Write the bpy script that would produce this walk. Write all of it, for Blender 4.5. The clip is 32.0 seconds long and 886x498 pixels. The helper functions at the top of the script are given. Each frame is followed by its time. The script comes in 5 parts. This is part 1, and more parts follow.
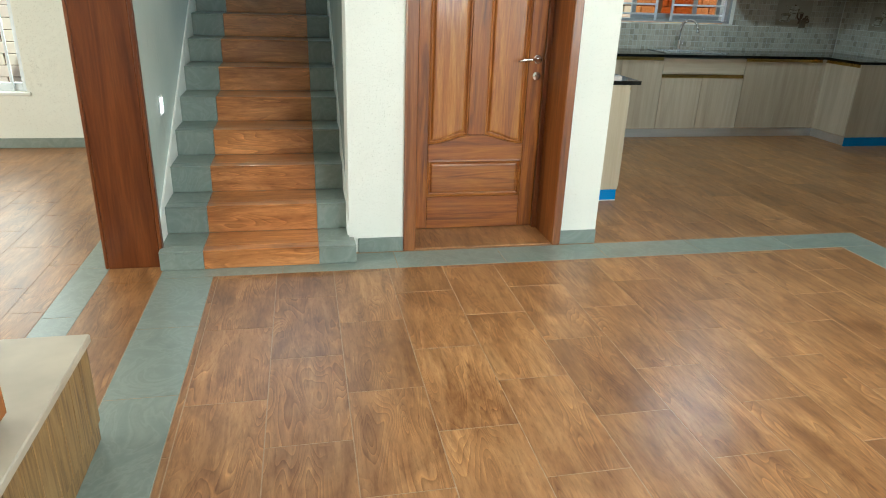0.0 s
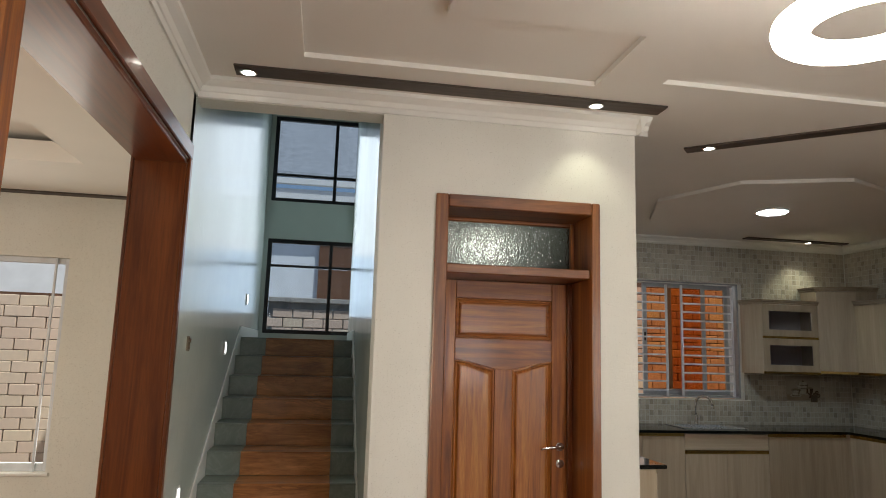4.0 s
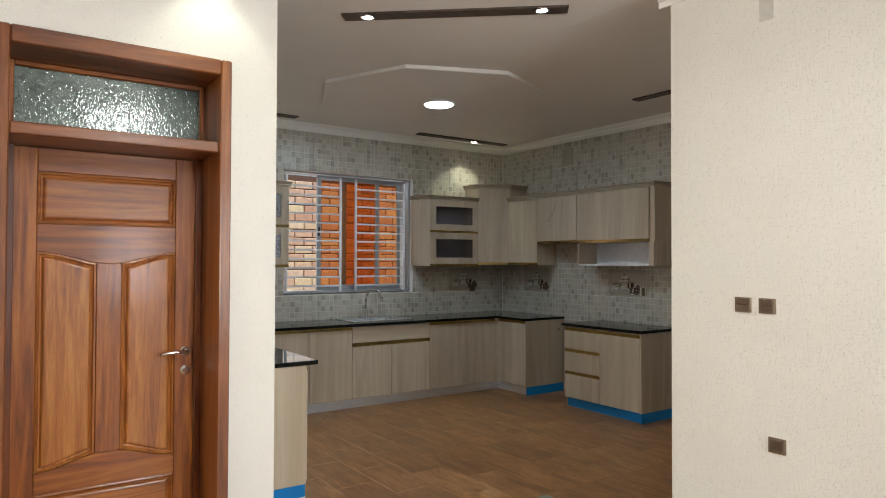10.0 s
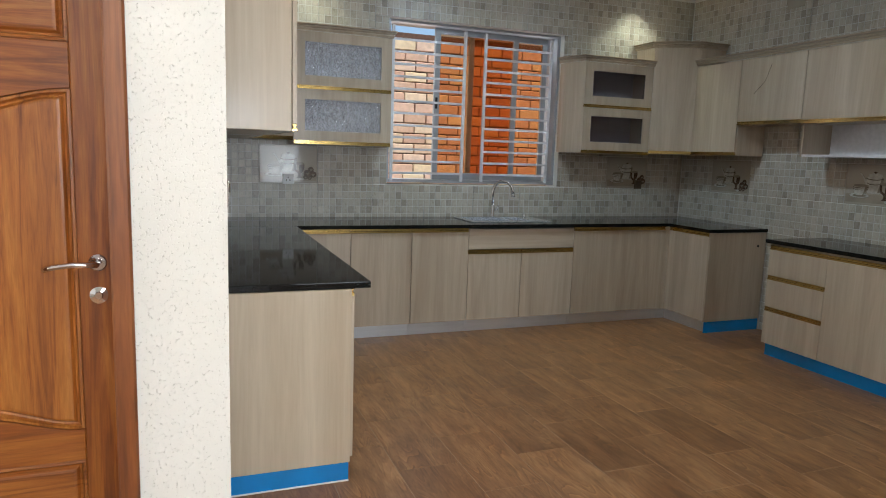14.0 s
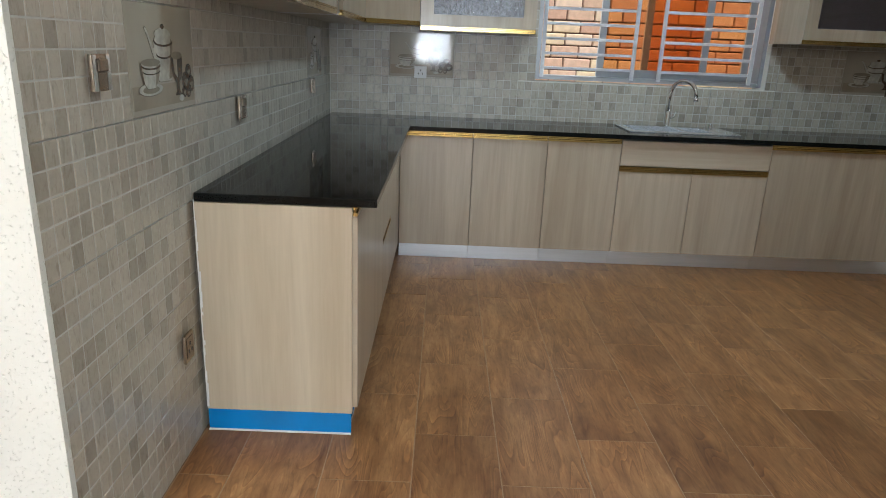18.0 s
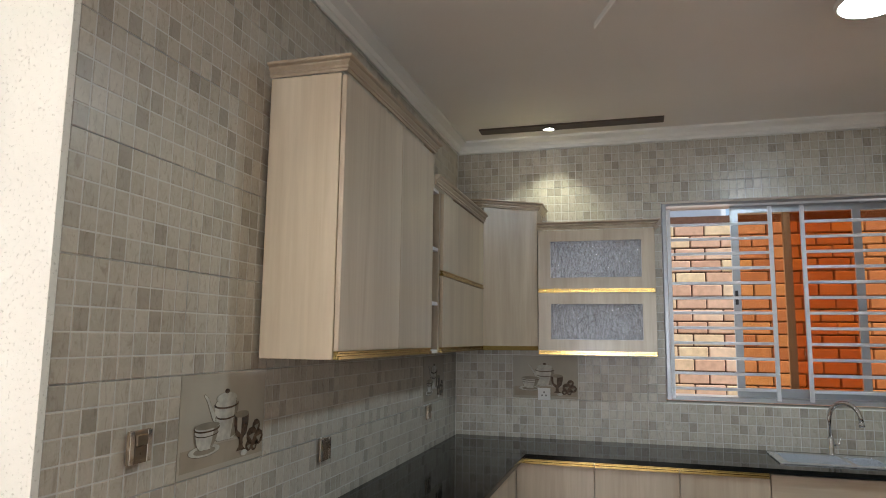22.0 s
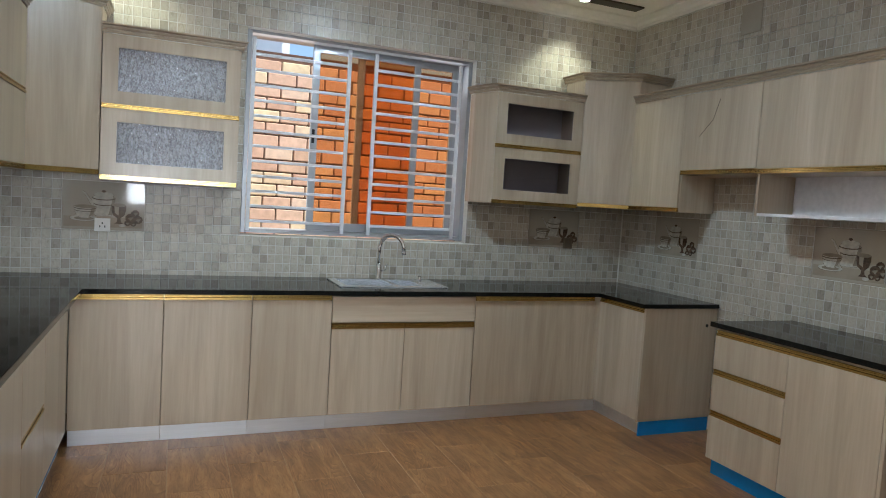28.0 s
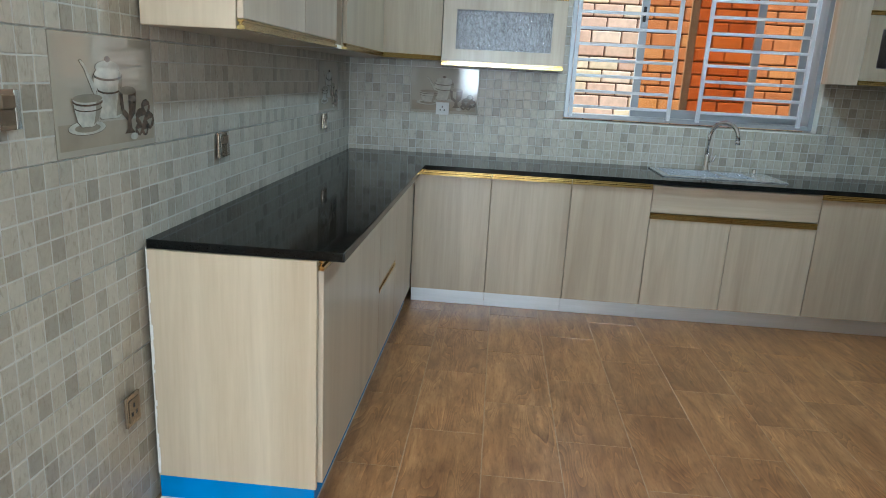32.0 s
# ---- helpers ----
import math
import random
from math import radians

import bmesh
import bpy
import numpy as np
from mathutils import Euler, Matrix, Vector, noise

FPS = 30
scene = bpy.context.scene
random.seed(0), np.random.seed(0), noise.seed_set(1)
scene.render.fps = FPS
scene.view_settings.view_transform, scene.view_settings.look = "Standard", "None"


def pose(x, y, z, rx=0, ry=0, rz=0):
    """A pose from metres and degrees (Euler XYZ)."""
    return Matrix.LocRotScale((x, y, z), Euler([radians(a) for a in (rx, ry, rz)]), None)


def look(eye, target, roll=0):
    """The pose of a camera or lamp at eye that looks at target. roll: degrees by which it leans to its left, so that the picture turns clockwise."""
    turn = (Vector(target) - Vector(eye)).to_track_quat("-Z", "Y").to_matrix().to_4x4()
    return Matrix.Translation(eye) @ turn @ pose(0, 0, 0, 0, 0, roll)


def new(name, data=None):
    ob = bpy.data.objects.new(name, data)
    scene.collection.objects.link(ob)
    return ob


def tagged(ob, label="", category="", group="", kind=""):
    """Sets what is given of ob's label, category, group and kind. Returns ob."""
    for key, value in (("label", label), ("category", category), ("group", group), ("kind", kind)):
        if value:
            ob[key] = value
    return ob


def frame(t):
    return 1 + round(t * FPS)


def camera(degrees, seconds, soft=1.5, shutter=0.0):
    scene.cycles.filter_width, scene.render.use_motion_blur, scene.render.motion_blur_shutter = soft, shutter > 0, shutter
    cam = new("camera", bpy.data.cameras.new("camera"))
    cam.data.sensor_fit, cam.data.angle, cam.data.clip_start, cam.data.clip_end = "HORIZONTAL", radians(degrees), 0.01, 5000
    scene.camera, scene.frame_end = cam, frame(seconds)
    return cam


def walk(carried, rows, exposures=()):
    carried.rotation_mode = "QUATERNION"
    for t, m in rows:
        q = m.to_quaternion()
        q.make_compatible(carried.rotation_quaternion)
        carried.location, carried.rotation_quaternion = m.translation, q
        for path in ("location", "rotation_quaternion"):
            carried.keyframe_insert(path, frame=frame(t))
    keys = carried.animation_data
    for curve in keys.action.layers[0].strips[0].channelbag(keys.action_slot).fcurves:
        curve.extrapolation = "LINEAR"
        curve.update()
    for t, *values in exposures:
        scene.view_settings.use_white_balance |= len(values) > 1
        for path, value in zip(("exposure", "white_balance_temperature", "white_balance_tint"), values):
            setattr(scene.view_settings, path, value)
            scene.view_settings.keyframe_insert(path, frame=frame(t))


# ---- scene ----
cam = camera(67.3, 32.0, soft=1.0)
PATH = [
    (0, (-1.783, -3.705, 1.492), (-1.391, -1.886, 0.758), 2.1),
    (0.5, (-1.794, -3.722, 1.485), (-1.429, -1.843, 0.904), 2.1),
    (1, (-1.796, -3.719, 1.486), (-1.424, -1.812, 1.014), 2.6),
    (1.5, (-1.798, -3.729, 1.516), (-1.451, -1.79, 1.171), 2.2),
    (2, (-1.796, -3.739, 1.545), (-1.454, -1.782, 1.312), 2.0),
    (2.5, (-1.803, -3.735, 1.57), (-1.452, -1.769, 1.474), 1.6),
    (3.5, (-1.827, -3.698, 1.629), (-1.479, -1.738, 1.816), 1.6),
    (5.5, (-1.802, -3.765, 1.685), (-1.472, -1.892, 2.304), 2.6),
    (6, (-1.821, -3.751, 1.689), (-1.331, -1.946, 2.397), 3.3),
    (6.5, (-1.806, -3.739, 1.69), (-1.141, -1.986, 2.387), 3.4),
    (7, (-1.77, -3.734, 1.682), (-0.972, -1.988, 2.243), 3.5),
    (7.5, (-1.723, -3.695, 1.663), (-0.832, -1.947, 2.053), 3.1),
    (8, (-1.652, -3.682, 1.627), (-0.746, -1.913, 1.855), 2.3),
    (8.5, (-1.571, -3.638, 1.599), (-0.654, -1.862, 1.672), 2.7),
    (9, (-1.501, -3.529, 1.591), (-0.475, -1.817, 1.699), 2.3),
    (9.5, (-1.407, -3.415, 1.6), (-0.273, -1.776, 1.769), 1.4),
    (10, (-1.262, -3.31, 1.568), (-0.115, -1.672, 1.605), 0.2),
    (10.5, (-1.051, -3.187, 1.532), (-0.009, -1.48, 1.486), 3.0),
    (11, (-0.889, -3.06, 1.511), (0.112, -1.331, 1.416), 2.4),
    (11.5, (-0.768, -2.828, 1.512), (0.218, -1.092, 1.402), 2.7),
    (12, (-0.666, -2.655, 1.479), (0.249, -0.887, 1.291), 2.2),
    (12.5, (-0.469, -2.484, 1.475), (0.343, -0.666, 1.283), 3.3),
    (13, (-0.328, -2.314, 1.475), (0.423, -0.479, 1.212), 3.3),
    (13.5, (-0.197, -2.067, 1.477), (0.585, -0.245, 1.217), 2.4),
    (14, (-0.094, -1.897, 1.453), (0.613, -0.048, 1.172), 1.9),
    (14.5, (0.094, -1.747, 1.462), (0.586, 0.17, 1.171), 3.2),
    (16.5, (0.542, -1.459, 1.456), (0.83, 0.485, 1.081), 1.9),
    (17, (0.653, -1.435, 1.449), (0.841, 0.507, 1.009), 3.0),
    (17.5, (0.762, -1.415, 1.429), (0.855, 0.512, 0.903), 3.7),
    (18, (0.84, -1.328, 1.404), (0.854, 0.585, 0.82), 2.4),
    (18.5, (0.922, -1.176, 1.413), (0.826, 0.744, 0.864), 3.0),
    (19, (1.019, -1.138, 1.425), (0.846, 0.788, 0.916), 1.7),
    (19.5, (1.135, -1.13, 1.442), (0.824, 0.787, 0.965), 2.2),
    (20, (1.224, -1.141, 1.446), (0.813, 0.767, 1.006), 2.4),
    (20.5, (1.259, -1.178, 1.476), (0.745, 0.736, 1.202), 0.7),
    (21, (1.269, -1.196, 1.54), (0.711, 0.723, 1.471), 0.7),
    (21.5, (1.277, -1.211, 1.571), (0.717, 0.706, 1.686), 0.3),
    (22, (1.289, -1.22, 1.608), (0.744, 0.686, 1.871), 0.7),
    (22.5, (1.303, -1.251, 1.614), (0.786, 0.649, 1.969), 0.9),
    (23, (1.291, -1.253, 1.624), (0.88, 0.66, 2.034), 1.5),
    (23.5, (1.271, -1.259, 1.645), (1.015, 0.672, 2.099), 2.1),
    (24, (1.232, -1.232, 1.636), (1.131, 0.715, 2.08), 3.1),
    (24.5, (1.215, -1.225, 1.634), (1.207, 0.724, 2.083), 4.7),
    (25, (1.213, -1.215, 1.628), (1.306, 0.738, 2.05), 5.0),
    (25.5, (1.215, -1.187, 1.619), (1.469, 0.761, 1.992), 5.1),
    (26, (1.205, -1.161, 1.619), (1.622, 0.767, 1.948), 5.0),
    (26.5, (1.197, -1.165, 1.62), (1.736, 0.747, 1.851), 5.1),
    (28.5, (1.058, -1.012, 1.46), (1.826, 0.818, 1.213), 3.8),
    (29, (1.085, -1.037, 1.465), (1.788, 0.805, 1.126), 3.9),
    (30, (1.111, -1.057, 1.445), (1.518, 0.854, 1.022), 4.1),
    (31, (1.065, -1.063, 1.429), (1.148, 0.87, 0.924), 4.2),
    (32, (1.058, -1.037, 1.426), (0.918, 0.894, 0.926), 3.1),
]
EXPOSURES = [(0, 0.36, 5750, -7), (1.0, 0.18, 6000, -1), (2.0, -0.05, 6300, 9), (3.0, -0.15, 6600, 9), (3.5, -0.3, 6700, 10), (5.5, -1.48, 7100, 9), (7.0, -1.48, 7250, 9), (8.0, -0.75, 6600, 9), (9.5, -0.05, 6300, 8), (12, 0.18, 6000, 9), (14.5, 0.22, 6000, 8), (16.5, 0.3, 5900, 7), (18, 0.35, 5900, 6), (19, 0.6, 5800, 4), (20, 0.43, 5750, 4), (21, 0.28, 6300, 8), (22, 0.17, 6350, 11), (23, 0.14, 6350, 10), (24, 0.56, 6200, 8), (25, 0.50, 6100, 7), (26, 0.6, 6000, 6), (28.5, 0.55, 5950, 8), (29, 0.55, 5950, 8), (30, 0.63, 5700, 5), (32, 0.68, 5450, 0)]
walk(cam, [(t, look(eye, target, roll)) for t, eye, target, roll in PATH], EXPOSURES)

# ---- world, sun, large lights ----
XR, YB, H = 4.66, 3.762, 3.11          # kitchen right wall, kitchen back wall, ceiling height
XL, XW = -2.594, 1.905                  # living room left wall, living room right wall
YS = -6.6                              # living room wall behind the start
world = bpy.data.worlds.new("world")
scene.world = world
world.use_nodes = True
wn = world.node_tree.nodes
sky = wn.new("ShaderNodeTexSky")
sky.sky_type = "NISHITA"
sky.sun_disc = False
sky.sun_elevation, sky.sun_rotation = radians(58), radians(136.5)
world.node_tree.links.new(sky.outputs[0], wn["Background"].inputs[0])
wn["Background"].inputs[1].default_value = 0.13


def sun_lamp():
    d = bpy.data.lights.new("sun", "SUN")
    d.energy, d.angle, d.color = 5.0, radians(0.6), (1.0, 0.95, 0.86)
    ob = new("sun", d)
    ob.matrix_world = look((0.36 * 20, -0.38 * 20, 0.85 * 20), (0, 0, 0))


def area(name, eye, target, sx, sy, watts, color):
    d = bpy.data.lights.new(name, "AREA")
    d.shape, d.size, d.size_y, d.energy, d.color = "RECTANGLE", sx, sy, watts, color
    ob = new(name, d)
    ob.matrix_world = look(eye, target)
    return ob


def spot(x, y, z, tx, ty, watts):
    d = bpy.data.lights.new("downlight_beam", "SPOT")
    d.energy, d.spot_size, d.spot_blend, d.shadow_soft_size, d.color = watts, radians(95), 0.6, 0.03, (0.96, 1.0, 0.76)
    ob = new("downlight_beam", d)
    ob.matrix_world = look((x, y, z), (tx, ty, 0))


sun_lamp()
area("living_window_light", (0.55, YS + 0.05, 1.62), (0.55, -2.0, 0.4), 0.72, 1.10, 76, (0.94, 0.97, 1.0))
area("side_window_light", (XW - 0.05, -4.85, 1.5), (-0.6, -1.6, 0.6), 1.5, 1.6, 64, (0.95, 0.98, 1.0))
area("kitchen_window_light", (2.34, YB + 0.25, 1.9), (2.34, 0, 1.0), 1.6, 1.35, 5, (1.0, 0.97, 0.93))
area("left_room_window_light", (-4.9, 2.80, 1.45), (-4.5, -2, 0.6), 1.4, 1.8, 28, (1.0, 0.95, 0.86))
area("left_room_side_light", (-6.9, -1.5, 1.6), (-4.3, -1.2, 0.0), 2.4, 1.8, 190, (1.0, 0.90, 0.76))
area("stair_window_light", (-2.04, 4.30, 3.1), (-2.04, 0.5, 2.0), 0.9, 2.2, 18, (0.75, 0.88, 1.0))
SPOTS = [(-2.30, -0.207), (-0.34, -0.207), (0.72, 0.348), (1.525, -0.368), (0.741, 3.41), (3.923, 3.41)]
for sx_, sy_ in SPOTS:
    spot(sx_, sy_, H - 0.03, sx_, sy_ + (0.25 if sy_ > 3 else 0.12), 24 if sy_ > 3 else 11)


# ---- materials ----
def nodes_of(name, rough=0.5, metal=0.0, spec=0.5):
    m = bpy.data.materials.new(name)
    m.use_nodes = True
    b = m.node_tree.nodes["Principled BSDF"]
    b.inputs["Roughness"].default_value = rough
    b.inputs["Metallic"].default_value = metal
    b.inputs["Specular IOR Level"].default_value = spec
    return m, m.node_tree.nodes, m.node_tree.links, b


def coords(n, l, scale=(1, 1, 1), jitter=0.0):
    """Object coordinates, scaled, shifted from piece to piece by jitter."""
    tc = n.new("ShaderNodeTexCoord")
    mp = n.new("ShaderNodeMapping")
    mp.inputs["Scale"].default_value = scale
    l.new(tc.outputs["Object"], mp.inputs["Vector"])
    if jitter:
        oi = n.new("ShaderNodeObjectInfo")
        mu = n.new("ShaderNodeMath")
        mu.operation = "MULTIPLY"
        mu.inputs[1].default_value = jitter
        l.new(oi.outputs["Random"], mu.inputs[0])
        cx = n.new("ShaderNodeCombineXYZ")
        for i in range(3):
            l.new(mu.outputs[0], cx.inputs[i])
        l.new(cx.outputs[0], mp.inputs["Location"])
    return mp.outputs["Vector"]


def noise_tex(n, l, vec, scale, detail=4.0, rough=0.55, distort=0.0):
    t = n.new("ShaderNodeTexNoise")
    t.inputs["Scale"].default_value = scale
    t.inputs["Detail"].default_value = detail
    t.inputs["Roughness"].default_value = rough
    t.inputs["Distortion"].default_value = distort
    l.new(vec, t.inputs["Vector"])
    return t.outputs["Fac"]


def ramp(n, l, fac, stops):
    r = n.new("ShaderNodeValToRGB")
    e = r.color_ramp.elements
    while len(e) < len(stops):
        e.new(0.5)
    for i, (p, c) in enumerate(stops):
        e[i].position, e[i].color = p, (*c, 1)
    l.new(fac, r.inputs[0])
    return r.outputs[0]


def mixc(n, l, a, b, fac=0.5, mode="MIX"):
    m = n.new("ShaderNodeMix")
    m.data_type, m.blend_type = "RGBA", mode
    for sock, v in ((m.inputs[0], fac), (m.inputs[6], a), (m.inputs[7], b)):
        if hasattr(v, "links"):
            l.new(v, sock)
        elif isinstance(v, tuple):
            sock.default_value = (*v, 1)
        else:
            sock.default_value = v
    return m.outputs[2]


def bump(n, l, b, height, strength, dist=0.002):
    k = n.new("ShaderNodeBump")
    k.inputs["Strength"].default_value = strength
    k.inputs["Distance"].default_value = dist
    l.new(height, k.inputs["Height"])
    l.new(k.outputs[0], b.inputs["Normal"])


def rough_var(n, l, b, fac, lo, hi):
    mr = n.new("ShaderNodeMapRange")
    mr.inputs["To Min"].default_value, mr.inputs["To Max"].default_value = lo, hi
    l.new(fac, mr.inputs["Value"])
    l.new(mr.outputs[0], b.inputs["Roughness"])


def plaster(name, c1, c2, rough, pit=0.6, scale=70):
    m, n, l, b = nodes_of(name, rough)
    v = coords(n, l)
    big = noise_tex(n, l, v, 1.3, 3)
    fine = noise_tex(n, l, v, scale, 3, 0.6)
    base = ramp(n, l, big, [(0.3, c1), (0.7, c2)])
    if pit > 0.3:
        spk = noise_tex(n, l, v, 135, 2, 0.5, 0.4)
        base = mixc(n, l, base, ramp(n, l, spk, [(0.325, (0.32, 0.29, 0.25)), (0.36, (1, 1, 1))]), 0.3, "MULTIPLY")
    l.new(base, b.inputs["Base Color"])
    pits = n.new("ShaderNodeMapRange")
    pits.inputs["From Min"].default_value, pits.inputs["From Max"].default_value = 0.3, 0.42
    l.new(spk if pit > 0.3 else fine, pits.inputs["Value"])
    bump(n, l, b, pits.outputs[0], pit, 0.003)
    rough_var(n, l, b, big, rough - 0.06, rough + 0.06)
    return m


def wood(name, dark, mid, light, rough, axis="z", scale=1.0, jitter=9.0, coat=0.0, bumps=0.15, fib=0.55):
    """Wood with its grain along one axis."""
    m, n, l, b = nodes_of(name, rough)
    k = {"x": (0.06, 1, 1), "y": (1, 0.06, 1), "z": (1, 1, 0.06)}[axis]
    v = coords(n, l, tuple(scale * q for q in k), jitter)
    rings = noise_tex(n, l, v, 9, 4, 0.6, 1.2)
    fibre = noise_tex(n, l, v, 90, 3, 0.6, 0.3)
    tone = noise_tex(n, l, v, 2.2, 2)
    c = ramp(n, l, rings, [(0.28, dark), (0.5, mid), (0.72, light)])
    c = mixc(n, l, c, ramp(n, l, fibre, [(0.3, (0.55, 0.5, 0.45)), (0.65, (1, 1, 1))]), fib, "MULTIPLY")
    c = mixc(n, l, c, ramp(n, l, tone, [(0.3, (0.8, 0.78, 0.76)), (0.7, (1, 1, 1))]), 0.7, "MULTIPLY")
    l.new(c, b.inputs["Base Color"])
    bump(n, l, b, fibre, bumps, 0.001)
    rough_var(n, l, b, fibre, rough - 0.05, rough + 0.1)
    b.inputs["Coat Weight"].default_value = coat
    b.inputs["Coat Roughness"].default_value = 0.12
    return m


def plain(name, color, rough, metal=0.0, var=0.12, scale=25.0, bumps=0.0, spec=0.5):
    m, n, l, b = nodes_of(name, rough, metal, spec)
    v = coords(n, l)
    f = noise_tex(n, l, v, scale, 3)
    c2 = tuple(q * (1 - var) for q in color)
    l.new(ramp(n, l, f, [(0.35, c2), (0.65, color)]), b.inputs["Base Color"])
    rough_var(n, l, b, f, max(0.02, rough - 0.04), rough + 0.05)
    if bumps:
        bump(n, l, b, f, bumps, 0.001)
    return m


def emitter(name, color, strength):
    m, n, l, b = nodes_of(name, 0.5)
    b.inputs["Base Color"].default_value = (0.8, 0.8, 0.8, 1)
    b.inputs["Emission Color"].default_value = (*color, 1)
    b.inputs["Emission Strength"].default_value = strength
    return m


def chip_material():
    """Glazed mosaic squares: grey-beige tones that change from chip to chip."""
    m, n, l, b = nodes_of("mosaic_chip", 0.3, 0.0, 0.38)
    g = n.new("ShaderNodeNewGeometry")
    oi = n.new("ShaderNodeObjectInfo")
    ad = n.new("ShaderNodeMath")
    ad.operation = "ADD"
    l.new(g.outputs["Random Per Island"], ad.inputs[0])
    l.new(oi.outputs["Random"], ad.inputs[1])
    fr = n.new("ShaderNodeMath")
    fr.operation = "FRACT"
    l.new(ad.outputs[0], fr.inputs[0])
    c = ramp(n, l, fr.outputs[0], [(0.0, (0.470, 0.428, 0.359)), (0.3, (0.436, 0.398, 0.332)), (0.6, (0.503, 0.463, 0.394)), (0.74, (0.404, 0.362, 0.299)), (0.86, (0.313, 0.280, 0.229)), (1.0, (0.453, 0.417, 0.351))])
    v = coords(n, l, (1, 1, 1), 7.0)
    vein = noise_tex(n, l, v, 28, 5, 0.6, 1.5)
    streak = noise_tex(n, l, coords(n, l, (1, 1, 0.3), 7.0), 42, 4, 0.6, 2.2)
    c = mixc(n, l, c, ramp(n, l, streak, [(0.34, (0.74, 0.71, 0.68)), (0.45, (1, 1, 1)), (0.60, (1, 1, 1)), (0.72, (1.12, 1.12, 1.12))]), 0.8, "MULTIPLY")
    c = mixc(n, l, c, ramp(n, l, vein, [(0.35, (0.86, 0.84, 0.82)), (0.55, (1, 1, 1))]), 0.7, "MULTIPLY")
    l.new(c, b.inputs["Base Color"])
    bump(n, l, b, vein, 0.08, 0.001)
    return m


def floor_material(name="wood_look_tile", along=(1, 0.16, 1), tone=(1.0, 1.0, 1.0)):
    """Glazed wood-look tile: printed flame figure along y, or as along says."""
    m, n, l, b = nodes_of(name, 0.36)
    v = coords(n, l, along, 23.0)
    v2 = coords(n, l, tuple(0.5 + 0.5 * q for q in along), 11.0)
    body = noise_tex(n, l, v, 17, 5, 0.62, 0.6)
    figure = noise_tex(n, l, v, 10, 1.2, 0.4, 0.35)
    fibre = noise_tex(n, l, v, 90, 3, 0.65, 0.4)
    cloud = noise_tex(n, l, v2, 4.5, 4, 0.6, 0.8)
    patch = noise_tex(n, l, v2, 6.0, 2, 0.5, 0.3)
    mu = n.new("ShaderNodeMath")
    mu.operation = "MULTIPLY"
    mu.inputs[1].default_value = 19.0
    l.new(figure, mu.inputs[0])
    fr = n.new("ShaderNodeMath")
    fr.operation = "FRACT"
    l.new(mu.outputs[0], fr.inputs[0])
    rings = ramp(n, l, fr.outputs[0], [(0.0, (0.66, 0.60, 0.55)), (0.25, (0.92, 0.90, 0.88)), (0.55, (1.0, 1.0, 1.0)), (0.80, (1.14, 1.12, 1.08)), (0.92, (1.34, 1.32, 1.25)), (1.0, (0.90, 0.86, 0.83))])
    shown = n.new("ShaderNodeMapRange")
    for key, val in (("From Min", 0.44), ("From Max", 0.60), ("To Min", 0.05), ("To Max", 0.9)):
        shown.inputs[key].default_value = val
    l.new(patch, shown.inputs["Value"])
    c = ramp(n, l, body, [(0.26, (0.180, 0.078, 0.029)), (0.5, (0.295, 0.144, 0.058)), (0.74, (0.415, 0.230, 0.103))])
    c = mixc(n, l, c, rings, shown.outputs[0], "MULTIPLY")
    c = mixc(n, l, c, ramp(n, l, fibre, [(0.34, (0.66, 0.60, 0.55)), (0.48, (1, 1, 1)), (0.62, (1.04, 1.04, 1.04)), (0.72, (1.5, 1.5, 1.45))]), 0.6, "MULTIPLY")
    c = mixc(n, l, c, ramp(n, l, cloud, [(0.34, (0.71, 0.65, 0.59)), (0.50, (0.96, 0.94, 0.92)), (0.64, (1.14, 1.13, 1.10))]), 0.95, "MULTIPLY")
    oi = n.new("ShaderNodeObjectInfo")
    lo, md, hi = (tuple(q * k for q, k in zip(tone, kk)) for kk in ((0.83, 0.80, 0.78), (0.97, 0.95, 0.93), (1.10, 1.10, 1.10)))
    c = mixc(n, l, c, ramp(n, l, oi.outputs["Random"], [(0.0, lo), (0.5, md), (1.0, hi)]), 1.0, "MULTIPLY")
    l.new(c, b.inputs["Base Color"])
    bump(n, l, b, fibre, 0.28, 0.0012)
    rough_var(n, l, b, cloud, 0.27, 0.42)
    return m


def border_material():
    m, n, l, b = nodes_of("grey_border_tile", 0.3)
    v = coords(n, l, (1, 1, 1), 31.0)
    wv = noise_tex(n, l, v, 3.5, 4, 0.5, 3.5)
    fine = noise_tex(n, l, v, 60, 4)
    c = ramp(n, l, wv, [(0.25, (0.175, 0.205, 0.187)), (0.47, (0.205, 0.238, 0.217)), (0.53, (0.235, 0.268, 0.245)), (0.57, (0.20, 0.230, 0.208)), (0.75, (0.245, 0.278, 0.252))])
    c = mixc(n, l, c, ramp(n, l, fine, [(0.3, (0.8, 0.8, 0.8)), (0.6, (1, 1, 1))]), 0.25, "MULTIPLY")
    l.new(c, b.inputs["Base Color"])
    bump(n, l, b, fine, 0.1, 0.001)
    return m


def granite_material():
    m, n, l, b = nodes_of("black_granite", 0.055)
    v = coords(n, l)
    f = noise_tex(n, l, v, 260, 2, 0.7)
    b.inputs["Specular IOR Level"].default_value = 0.16
    l.new(ramp(n, l, f, [(0.4, (0.004, 0.004, 0.004)), (0.62, (0.007, 0.0075, 0.007)), (0.76, (0.045, 0.045, 0.042))]), b.inputs["Base Color"])
    return m


